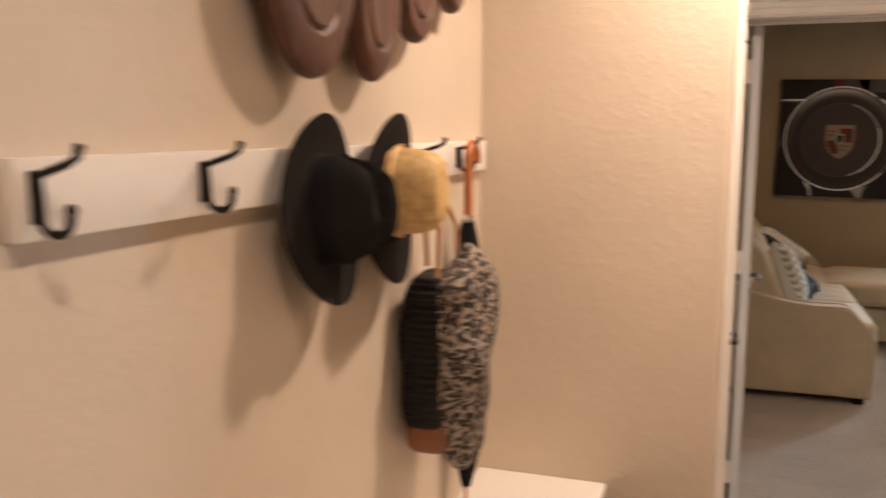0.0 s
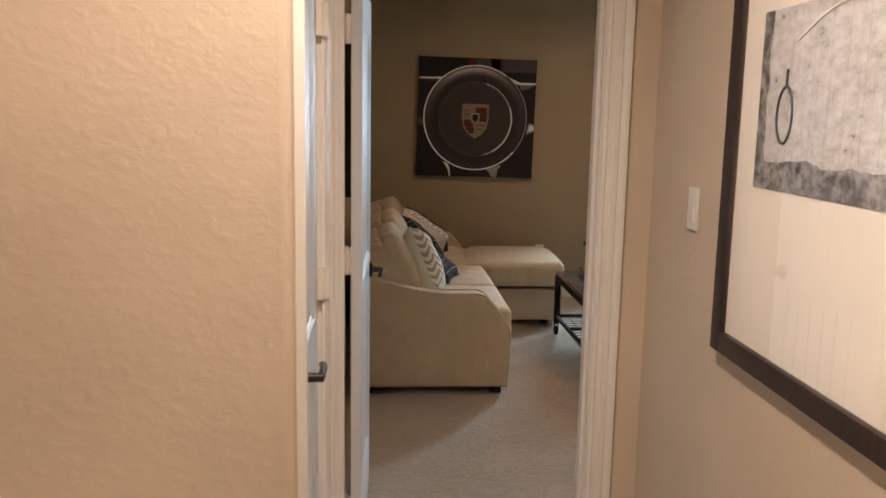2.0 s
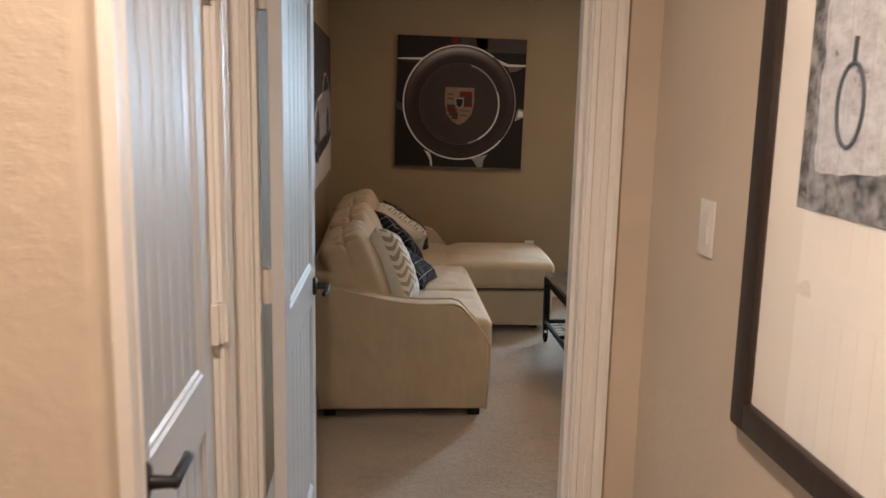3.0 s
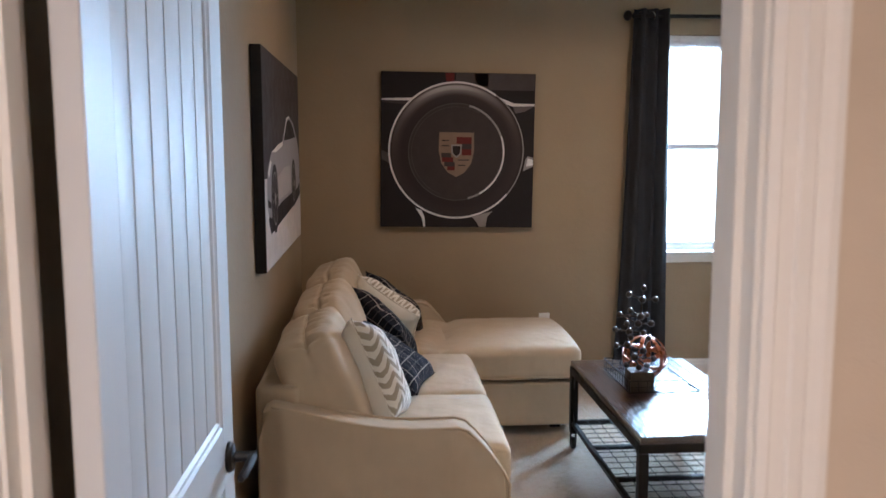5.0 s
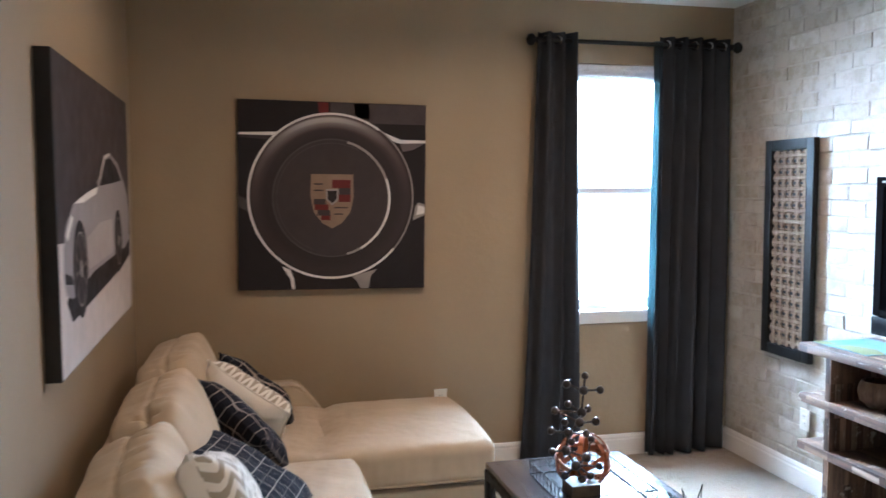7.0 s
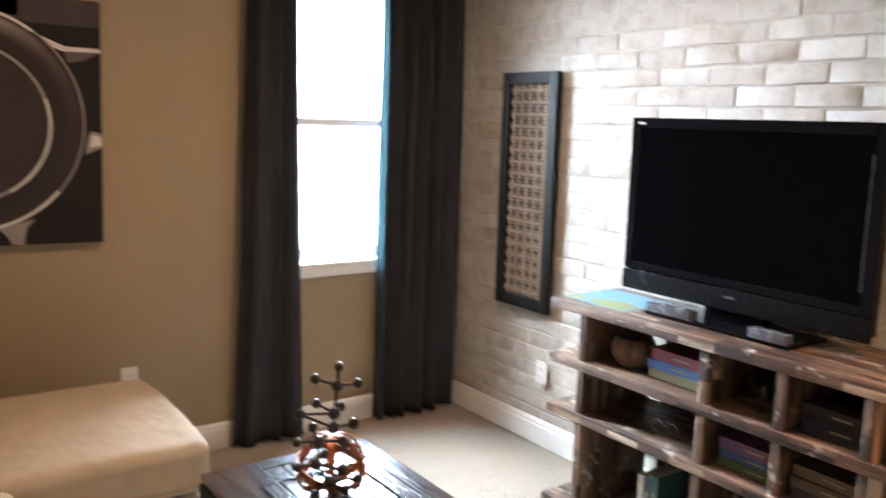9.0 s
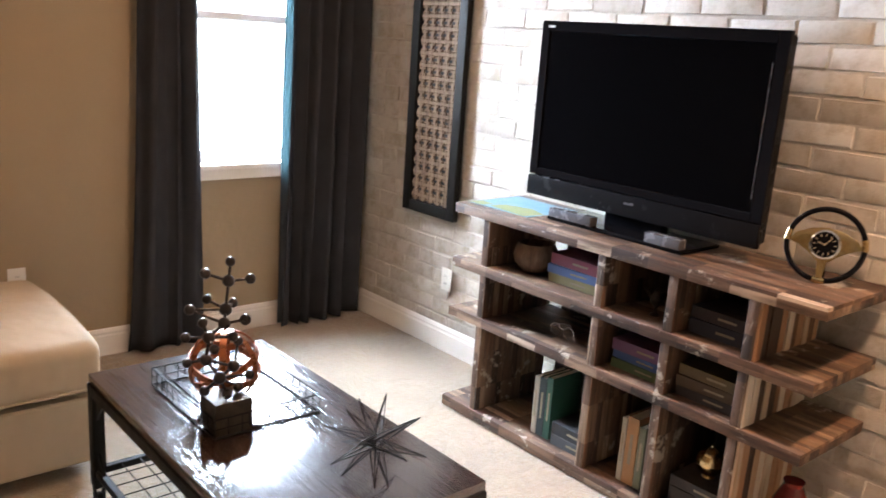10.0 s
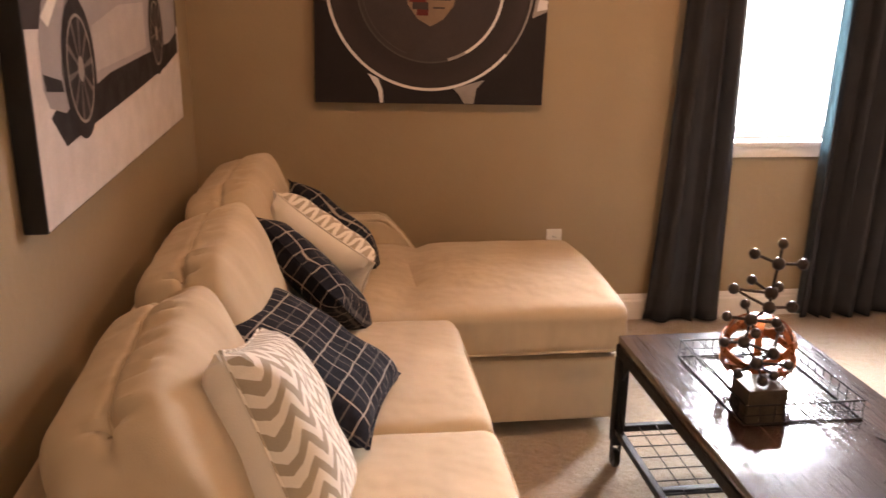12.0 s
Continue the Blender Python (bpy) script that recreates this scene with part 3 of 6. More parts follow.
def board(name, a, b, face, label):
    """A moulded baseboard from a to b along a wall; face: the way it looks."""
    a, b, f = Vector((*a, 0)), Vector((*b, 0)), Vector((*face, 0))
    bm = bmesh.new()
    prof = [(0.0, 0.0), (0.016, 0.0), (0.016, 0.095), (0.012, 0.105), (0.012, 0.115), (0.006, 0.128), (0.0, 0.132)]
    r0 = [bm.verts.new(a + f * d + Vector((0, 0, h))) for d, h in prof]
    r1 = [bm.verts.new(b + f * d + Vector((0, 0, h))) for d, h in prof]
    n = len(prof)
    for i in range(n):
        bm.faces.new((r0[i], r0[(i + 1) % n], r1[(i + 1) % n], r1[i]))
    bm.faces.new(r0)
    bm.faces.new(r1[::-1])
    return structure(name, bm, TRIM, label, "baseboard")


board("baseboard", (XL, YF - 0.001), (XR - 0.02, YF - 0.001), (0, -1), "white moulded wooden baseboard under the window")
board("baseboard", (XR - 0.013, YN), (XR - 0.013, YF - 0.02), (-1, 0), "white moulded wooden baseboard along the brick wall")
board("baseboard", (XL + 0.001, YN), (XL + 0.001, YF - 0.02), (1, 0), "white moulded wooden baseboard behind the sofa")
board("baseboard", (HX0 + 0.001, HYB), (HX0 + 0.001, HYF), (1, 0), "white moulded wooden baseboard in the hall")
board("baseboard", (HX1 - 0.001, HYB), (HX1 - 0.001, DY), (-1, 0), "white moulded wooden baseboard in the hall")
board("baseboard", (HX0 + 0.02, HYF - 0.001), (PX, HYF - 0.001), (0, -1), "white moulded wooden baseboard in the hall")

CASE = [(w * 0.93, d) for w, d in [(0.0, 0.010), (0.012, 0.016), (0.016, 0.011), (0.034, 0.013), (0.038, 0.017), (0.054, 0.018), (0.058, 0.014), (0.074, 0.021), (0.086, 0.021), (0.086, 0.0), (0.0, 0.0)]]


def casing(name, plane, opening, head, out, label, legs=(1, 1), where=0.0):
    """Fluted trim round a door: plane 'y' or 'x', its opening along the other axis, out: the side that it faces."""
    lo, hi = opening
    bm = bmesh.new()

    def run(points):
        rows = []
        for base, dirn in points:
            row = []
            for w, d in CASE:
                al = base[0] + dirn[0] * w
                z = base[1] + dirn[1] * w
                row.append(bm.verts.new((al, where + out * d, z) if plane == "y" else (where + out * d, al, z)))
            rows.append(row)
        for r0, r1 in zip(rows, rows[1:]):
            for i in range(len(CASE)):
                bm.faces.new((r0[i], r0[(i + 1) % len(CASE)], r1[(i + 1) % len(CASE)], r1[i]))
        bm.faces.new(rows[0])
        bm.faces.new(rows[-1][::-1])
    pts = []
    if legs[0]:
        pts.append(((lo, 0.0), (-1, 0)))
    pts.append(((lo, head), (-1, 1) if legs[0] else (0, 1)))
    pts.append(((hi, head), (1, 1) if legs[1] else (0, 1)))
    if legs[1]:
        pts.append(((hi, 0.0), (1, 0)))
    run(pts)
    return structure(name, bm, TRIM, label, "door trim")


casing("trim", "y", (JL - 0.006, JR + 0.006), HEAD + 0.006, -1, "white fluted wooden casing round the den doorway", where=DY)
casing("trim", "y", (JL - 0.006, JR + 0.006), HEAD + 0.006, 1, "white fluted wooden casing on the den side", legs=(0, 1), where=YN)
casing("trim", "x", (C0 - 0.002, C1 + 0.002), CH + 0.004, 1, "white fluted wooden casing round the closet door", where=PX)

bm = slab(JL - 0.019, JL, DY + 0.001, YN - 0.001, 0, HEAD)
box(bm, JR, JR + 0.019, DY + 0.001, YN - 0.001, 0, HEAD)
box(bm, JL - 0.019, JR + 0.019, DY + 0.001, YN - 0.001, HEAD, HEAD + 0.019)
box(bm, JL, JL + 0.011, DY + 0.035, YN - 0.042, 0, HEAD - 0.001)
box(bm, JR - 0.011, JR, DY + 0.035, YN - 0.042, 0, HEAD - 0.001)
box(bm, JL + 0.011, JR - 0.011, DY + 0.035, YN - 0.042, HEAD - 0.012, HEAD - 0.001)
structure("trim", bm, TRIM, "white painted door jamb with a stop bead", "door jamb")
bm = slab(PX - 0.11, PX - 0.001, C0 - 0.017, C0, 0, CH)
box(bm, PX - 0.11, PX - 0.001, C1, C1 + 0.017, 0, CH)
box(bm, PX - 0.11, PX - 0.001, C0 - 0.017, C1 + 0.017, CH, CH + 0.017)
structure("trim", bm, TRIM, "white painted closet door jamb", "door jamb")


def lever(parent, at):
    """A black lever with its rose; x points out of the door, y along the lever."""
    bm = bmesh.new()
    lathe(bm, [(0, 0), (0.032, 0.0), (0.033, 0.006), (0.028, 0.012), (0.012, 0.016), (0.010, 0.045), (0.011, 0.058), (0, 0.06)], 24)
    bmesh.ops.rotate(bm, verts=bm.verts, matrix=Matrix.Rotation(radians(90), 3, "Y"))
    tube(bm, [(0.052, 0.0, 0), (0.054, 0.03, 0.004), (0.054, 0.07, 0.004), (0.05, 0.10, -0.002), (0.046, 0.112, -0.004)], 0.0095, 10, taper=[1.05, 1.0, 0.95, 1.0, 0.8])
    ob = part("lever_handle", bm, BRONZE, parent, "dark bronze lever handle", at=at)
    return ob


def panel_door(name, width, height, label, both=True):
    """A two-panel door in its own y-z plane: the leaf runs from y = 0 at the hinges, its face at x = 0, its thickness towards -x."""
    door = thing(name, (0, 0, 0), label, "door", kind="structure")
    T, S = 0.036, 0.105
    rails = [(0.0, 0.22), (0.90, 1.03), (height - 0.12, height)]
    bm = bmesh.new()
    box(bm, -T, 0, 0.0, S, 0.0, height, 0.002, 1)
    box(bm, -T, 0, width - S, width, 0.0, height, 0.002, 1)
    for a, b in rails:
        box(bm, -T, 0, S - 0.003, width - S + 0.003, a, b, 0.002, 1)
    part("door_leaf", bm, DOORPAINT, door, smooth=False)
    for (a0, a1), (b0, b1) in zip(rails, rails[1:]):
        n = 6
        step = (width - 2 * S) / n
        for i in range(n):
            y0 = S + i * step
            bm = slab(-T + 0.008, -0.009, y0 + 0.003, y0 + step - 0.003, a1 - 0.004, b0 + 0.004, 0.0035, 2)
            part("plank", bm, DOORPAINT, door)
        bm = slab(-T + 0.0145, -0.0165, S - 0.002, width - S + 0.002, a1 - 0.004, b0 + 0.004)
        part("panel_back", bm, DOORPAINT, door, smooth=False)
        for x, sgn in ((-0.0005, -1), (-T + 0.0005, 1)):
            bm = bmesh.new()
            rows = []
            for off, dep in ((0.0, 0.0), (0.006, 0.003), (0.012, 0.004), (0.02, 0.009)):
                pts = [(S + off, a1 + off), (width - S - off, a1 + off), (width - S - off, b0 - off), (S + off, b0 - off)]
                rows.append([bm.verts.new((x + sgn * dep, p, q)) for p, q in pts])
            for r0, r1 in zip(rows, rows[1:]):
                for i in range(4):
                    bm.faces.new((r0[i], r0[(i + 1) % 4], r1[(i + 1) % 4], r1[i]))
            part("panel_moulding", bm, DOORPAINT, door, smooth=False)
    return door


def hinges(door, height, y=-0.004, x=0.004, leaf=0.006):
    for z in (0.24, height / 2 + 0.09, height - 0.19):
        bm = bmesh.new()
        tube(bm, [(x, y, z - 0.046), (x, y, z + 0.046)], 0.0095, 12)
        for k in (-0.028, 0.0, 0.028):
            tube(bm, [(x, y, z + k - 0.012), (x, y, z + k + 0.012)], 0.0102, 12)
        box(bm, min(x, x + leaf), max(x, x + leaf) + 0.001, y - 0.003, y + 0.003, z - 0.046, z + 0.046, 0.001, 1)
        box(bm, x - leaf, x + 0.001, y + 0.001, y + 0.028, z - 0.046, z + 0.046, 0.001, 1)
        part("hinge", bm, HINGE, door, "hinge painted over in white")


closet = panel_door("door_1", C1 - C0 - 0.006, CH - 0.012, "closed white two-panel plank closet door with a bronze lever")
closet.matrix_world = Matrix.Translation((PX - 0.012, C1 - 0.003, 0.008)) @ Matrix.Diagonal((1, -1, 1, 1))
hinges(closet, CH, x=0.017, leaf=0.016)
lever(closet, pose(0.0, C1 - C0 - 0.056, 1.015, 0, 0, 180) @ Matrix.Diagonal((-1, 1, 1, 1)))
bm = slab(0.0, 0.05, C1 - C0 - 0.03, C1 - C0 - 0.022, 1.885, 1.893, 0.002)
tube(bm, [(0.012, C1 - C0 - 0.09, 1.889), (0.014, C1 - C0 + 0.012, 1.889)], 0.005, 8)
part("latch", bm, BLACK, closet, "small black surface latch")

den_door = panel_door("door_2", 0.791, HEAD - 0.014, "open white two-panel plank door with a bronze lever")
den_door.matrix_world = pose(0.428, YN - 0.012, 0.008, 0, 0, -1.15)
hinges(den_door, HEAD, x=-0.048, leaf=0.012)
lever(den_door, pose(0.0, 0.727, 0.955, 0, 0, 0) @ Matrix.Diagonal((1, -1, 1, 1)))
lever(den_door, pose(-0.036, 0.727, 0.955, 0, 0, 180))

# window
win = thing("window_1", (WX0, YF, WZ0), "white vinyl double-hung window with a raised blind", "window", kind="structure")
WW, WH = WX1 - WX0, WZ1 - WZ0
MID = 1.615 - WZ0
bm = bmesh.new()
for x0, x1, z0, z1 in ((0, 0.04, 0, WH), (WW - 0.04, WW, 0, WH), (0.04, WW - 0.04, 0, 0.05), (0.04, WW - 0.04, WH - 0.04, WH)):
    box(bm, x0, x1, 0.075, 0.135, z0, z1, 0.004, 1)
part("window_frame", bm, VINYL, win)
for y0, z0, z1 in ((0.105, MID - 0.02, WH - 0.035), (0.082, 0.045, MID + 0.02)):
    bm = bmesh.new()
    for x0, x1, a, b in ((0.036, 0.07, z0, z1), (WW - 0.07, WW - 0.036, z0, z1), (0.07, WW - 0.07, z0, z0 + 0.036), (0.07, WW - 0.07, z1 - 0.034, z1)):
        box(bm, x0, x1, y0, y0 + 0.022, a, b, 0.003, 1)
    sash = part("sash", bm, VINYL, win)
    pane = part("pane", slab(0.066, WW - 0.066, y0 + 0.009, y0 + 0.013, z0 + 0.03, z1 - 0.03), GLASS, sash, smooth=False)
    pane.visible_shadow = False
part("window_sill", slab(-0.05, WW + 0.05, -0.03, 0.072, -0.002, 0.022, 0.004), TRIM, win)
part("sill_apron", slab(-0.03, WW + 0.03, -0.016, -0.001, -0.055, -0.003, 0.003), TRIM, win)
for i in range(9):
    part("blind_slat", slab(0.045, WW - 0.045, 0.03, 0.072, WH - 0.036 - 0.008 * i, WH - 0.0305 - 0.008 * i, 0.001, 1), VINYL, win)
part("blind_head", slab(0.042, WW - 0.042, 0.024, 0.074, WH - 0.03, WH - 0.002, 0.003), VINYL, win)

# recessed lamps
# Fittings out of view; the one over the sofa goes with the added fill.
for lx, ly, _, _ in HALL_LAMPS + ROOM_LAMPS:
    can = thing("recessed_light", (lx, ly, CEIL), "lit white recessed ceiling light, out of view", "ceiling light", "recessed lights")
    bm = lathe(bmesh.new(), [(0.062, 0.0), (0.062, -0.006), (0.088, -0.004), (0.09, -0.001), (0.09, 0.0)], 32)
    part("trim_ring", bm, TRIM, can)
    bm = lathe(bmesh.new(), [(0, -0.003), (0.061, -0.003), (0.061, -0.001), (0, -0.001)], 32)
    part("lens", bm, LENS, can, "glowing warm lens")


# ---- den: curtains ----
ROD_Z, ROD_Y = 2.468, 8.115
rodt = thing("curtain_rod", (2.462, ROD_Y, ROD_Z), "black iron curtain rod with ball finials", "curtain rod")
part("pole", tube(bmesh.new(), [(0.0, 0, 0), (1.22, 0, 0)], 0.0125, 16), BLACK, rodt)
for x, s in ((0.0, -1), (1.22, 1)):
    bm = bmesh.new()
    lathe(bm, [(0, 0), (0.017, 0.0), (0.019, 0.008), (0.012, 0.014), (0.014, 0.02), (0.03, 0.032), (0.034, 0.046), (0.028, 0.062), (0.012, 0.072), (0, 0.074)], 20)
    bmesh.ops.rotate(bm, verts=bm.verts, matrix=Matrix.Rotation(radians(90 * s), 3, "Y"))
    bmesh.ops.translate(bm, verts=bm.verts, vec=(x, 0, 0))
    part("finial", bm, BLACK, rodt)
for x in (0.16, 1.06):
    bm = slab(x - 0.008, x + 0.008, 0.0, YF - ROD_Y - 0.006, -0.006, 0.006, 0.002)
    box(bm, x - 0.014, x + 0.014, YF - ROD_Y - 0.007, YF - ROD_Y - 0.001, -0.04, 0.03, 0.002)
    part("bracket", bm, BLACK, rodt)


def curtain(x_top, x_low, folds, seed, label):
    c = thing("curtain", ((x_top[0] + x_top[1]) / 2, ROD_Y, 0.0), label, "curtain", "window curtains")
    cx = (x_top[0] + x_top[1]) / 2
    bm = bmesh.new()
    n, m = folds * 14, 46
    rows = []
    for j in range(m + 1):
        h = j / m
        z = 0.018 + h * (ROD_Z + 0.045 - 0.018)
        a = x_low[0] + (x_top[0] - x_low[0]) * h ** 0.7
        b = x_low[1] + (x_top[1] - x_low[1]) * h ** 0.7
        row = []
        for i in range(n + 1):
            u = i / n
            ph = 2 * math.pi * folds * (u + (0.05 * math.sin(7 * u + seed) + 0.035 * math.sin(13 * u + 2.3 * seed)) * (1.2 - h))
            amp = 0.047 * (0.72 + 0.28 * math.sin(1.3 * seed + 5 * u)) * (1 - 0.12 * math.sin(3 * h + seed))
            w = noise.noise((u * 5 + seed, h * 1.6, seed))
            x = a + (b - a) * (u + 0.03 * math.sin(2.6 * ph + seed) / folds) + 0.02 * w * (0.4 + 0.6 * (1 - h))
            y = amp * math.sin(ph + 0.5 * w) + 0.012 * w * (1 - h)
            row.append(bm.verts.new((x - cx, y, z)))
        rows.append(row)
    for r0, r1 in zip(rows, rows[1:]):
        for i in range(n):
            bm.faces.new((r0[i], r0[i + 1], r1[i + 1], r1[i]))
    ob = part("cloth", bm, CURTAIN, c)
    sol = ob.modifiers.new("thick", "SOLIDIFY")
    sol.thickness = 0.003
    for i in range(folds):
        x = x_top[0] + (x_top[1] - x_top[0]) * (i + 0.5) / folds - cx
        bm = bmesh.new()
        tube(bm, arc((0, 0, 0), 0.023, 0, 342, 18, "yz"), 0.0045, 8, closed=True)
        part("grommet", bm, CHROME, c, "metal grommet", at=pose(x, 0, ROD_Z, 0, 0, 25))
    return c


curtain((2.465, 2.700), (2.365, 2.742), 3, 1.7, "slate grey grommet curtain gathered beside the window")
by_bricks = curtain((3.215, 3.675), (3.165, 3.675), 5, 4.2, "slate grey grommet curtain hanging by the brick wall")
bm = bmesh.new()
rows = []
for j in range(31):
    h = j / 30
    x = 3.168 + 0.022 * h + 0.005 * math.sin(9 * h) - 3.43
    rows.append([bm.verts.new((x + dx, dy + 0.004 * math.sin(7 * h), 0.03 + h * (ROD_Z - 0.01))) for dx, dy in ((-0.022, 0.012), (-0.008, 0.004), (0.01, 0.0), (0.03, 0.004))])
for r0, r1 in zip(rows, rows[1:]):
    for i in range(3):
        bm.faces.new((r0[i], r0[i + 1], r1[i + 1], r1[i]))
hem = part("hem", bm, CURTAIN_HEM, by_bricks, "thin edge of the cloth that lets light through")
sol = hem.modifiers.new("thick", "SOLIDIFY")
sol.thickness = 0.002


# ---- den: pictures ----
def ring(bm, c, r0, r1, z, mat, a0=0, a1=360, n=72):
    prev = None
    for i in range(n + 1):
        q = radians(a0 + (a1 - a0) * i / n)
        cur = [bm.verts.new((c[0] + r * math.cos(q), c[1] + r * math.sin(q), z)) for r in (r0, r1)]
        if prev:
            bm.faces.new((prev[0], prev[1], cur[1], cur[0])).material_index = mat
        prev = cur


def flat(bm, pts, z, mat):
    f = bm.faces.new([bm.verts.new((x, y, z)) for x, y in pts])
    f.material_index = mat


def disc(bm, c, r, z, mat, n=64, sq=1.0):
    flat(bm, [(c[0] + r * math.cos(2 * math.pi * k / n), c[1] + sq * r * math.sin(2 * math.pi * k / n)) for k in range(n)], z, mat)


PM = list(PRINT.values())
PI = {n: i for i, n in enumerate(PRINT)}


def wheel_canvas():
    """A square gallery-wrapped print of a steering wheel hub, drawn in its own xy plane, looking along +z."""
    S = 1.02
    c = thing("wall_canvas", (0, 0, 0), "square canvas print of a dark steering wheel hub", "wall art")
    part("canvas", slab(-S / 2, S / 2, -S / 2, S / 2, 0, 0.036, 0.003), CANVAS_EDGE, c, "black wrapped canvas edge")
    bm = bmesh.new()
    e = S / 2 - 0.003
    k = 0.0368
    s = 0.0005
    flat(bm, [(-e, -e), (e, -e), (e, e), (-e, e)], k, PI["night"])
    flat(bm, [(-0.02, 0.40), (e, 0.40), (e, e), (-0.02, e)], k + s, PI["plum"])
    flat(bm, [(-0.08, 0.44), (-0.03, 0.44), (-0.03, e), (-0.09, e)], k + s, PI["red"])
    flat(bm, [(0.12, 0.43), (0.20, 0.42), (0.19, e), (0.10, e)], k + s, PI["rim"])
    o = (-0.01, 0.0)
    # spokes that leave the hub
    flat(bm, [(-e, 0.335), (-0.20, 0.345), (-0.30, 0.28), (-0.36, 0.30), (-e, 0.31)], k + 2 * s, PI["charcoal"])
    flat(bm, [(-e, 0.335), (-e, 0.323), (-0.30, 0.323), (-0.22, 0.345)], k + 3 * s, PI["bright"])
    flat(bm, [(0.20, 0.38), (0.37, 0.315), (e, 0.315), (e, 0.30), (0.36, 0.295), (0.20, 0.35)], k + 3 * s, PI["bright"])
    flat(bm, [(0.36, 0.30), (e, 0.30), (0.44, 0.262), (0.38, 0.25)], k + 2 * s, PI["sheen"])
    flat(bm, [(0.455, -0.05), (0.47, -0.03), (e, -0.04), (e, -0.10), (0.44, -0.13)], k + 3 * s, PI["silver"])
    flat(bm, [(0.47, -0.045), (e, -0.055), (e, -0.09), (0.46, -0.10)], k + 4 * s, PI["bright"])
    flat(bm, [(-e, 0.0), (-0.46, -0.02), (-0.45, -0.09), (-e, -0.06)], k + 2 * s, PI["rim"])
    flat(bm, [(-0.28, -0.38), (-0.235, -0.40), (-0.215, -0.45), (-0.21, -e), (-0.225, -e), (-0.235, -0.45), (-0.26, -0.41)], k + 3 * s, PI["bright"])
    flat(bm, [(0.10, -0.44), (0.24, -0.40), (0.205, -0.44), (0.195, -e), (0.15, -e), (0.13, -0.47)], k + 3 * s, PI["silver"])
    # thick rim
    disc(bm, o, 0.452, k + 4 * s, PI["charcoal"], 96)
    ring(bm, o, 0.315, 0.446, k + 5 * s, PI["rimshade"], 0, 360, 96)
    ring(bm, o, 0.440, 0.452, k + 8 * s, PI["bright"], 55, 320, 110)
    ring(bm, o, 0.444, 0.452, k + 8 * s, PI["silver"], 320, 415, 40)
    disc(bm, (o[0], o[1] - 0.01), 0.322, k + 9 * s, PI["charcoal"], 96)
    ring(bm, (o[0], o[1] - 0.01), 0.309, 0.322, k + 10 * s, PI["silver"], -75, 75, 72)
    ring(bm, (o[0], o[1] - 0.01), 0.311, 0.322, k + 11 * s, PI["bright"], -60, 20, 60)
    ring(bm, (o[0], o[1] - 0.01), 0.315, 0.322, k + 10 * s, PI["rim"], 75, 285, 90)
    ring(bm, (o[0], o[1] - 0.01), 0.296, 0.300, k + 10 * s, PI["plum"], 60, 250, 90)
    # plain shield
    sh = [(-0.115, 0.12), (0.115, 0.12), (0.118, 0.0), (0.10, -0.085), (0.055, -0.145), (0.0, -0.175), (-0.055, -0.145), (-0.10, -0.085), (-0.118, 0.0)]
    flat(bm, [(x + o[0], y) for x, y in sh], k + 12 * s, PI["gold"])
    for x0, x1, y0, y1, cname in ((0.0, 0.10, 0.045, 0.09, "red"), (0.035, 0.10, 0.01, 0.045, "charcoal"), (0.035, 0.10, -0.03, 0.01, "red"), (-0.10, -0.035, -0.045, -0.015, "charcoal"), (-0.095, -0.02, -0.075, -0.045, "red"), (-0.08, -0.01, -0.105, -0.075, "charcoal"), (-0.06, -0.01, -0.13, -0.105, "red"), (-0.10, -0.05, 0.062, 0.07, "charcoal"), (-0.10, -0.05, 0.028, 0.036, "charcoal"), (0.01, 0.085, -0.065, -0.058, "charcoal"), (0.01, 0.06, -0.10, -0.093, "charcoal")):
        flat(bm, [(x0 + o[0], y0), (x1 + o[0], y0), (x1 + o[0], y1), (x0 + o[0], y1)], k + 13 * s, PI[cname])
    flat(bm, [(o[0] - 0.035, 0.04), (o[0] + 0.035, 0.04), (o[0] + 0.033, -0.02), (o[0], -0.05), (o[0] - 0.033, -0.02)], k + 14 * s, PI["silver"])
    flat(bm, [(o[0] - 0.026, 0.03), (o[0] + 0.026, 0.03), (o[0] + 0.024, -0.015), (o[0], -0.038), (o[0] - 0.024, -0.015)], k + 15 * s, PI["night"])
    part("print", bm, PM, c, "printed steering wheel hub with a small shield", smooth=False)
    return c


art = wheel_canvas()
art.matrix_world = Matrix.Translation((1.302, YF - 0.001, 1.591)) @ Matrix(((1, 0, 0), (0, 0, -1), (0, 1, 0))).to_4x4() @ pose(0, 0, 0, 0, 0, -0.9)


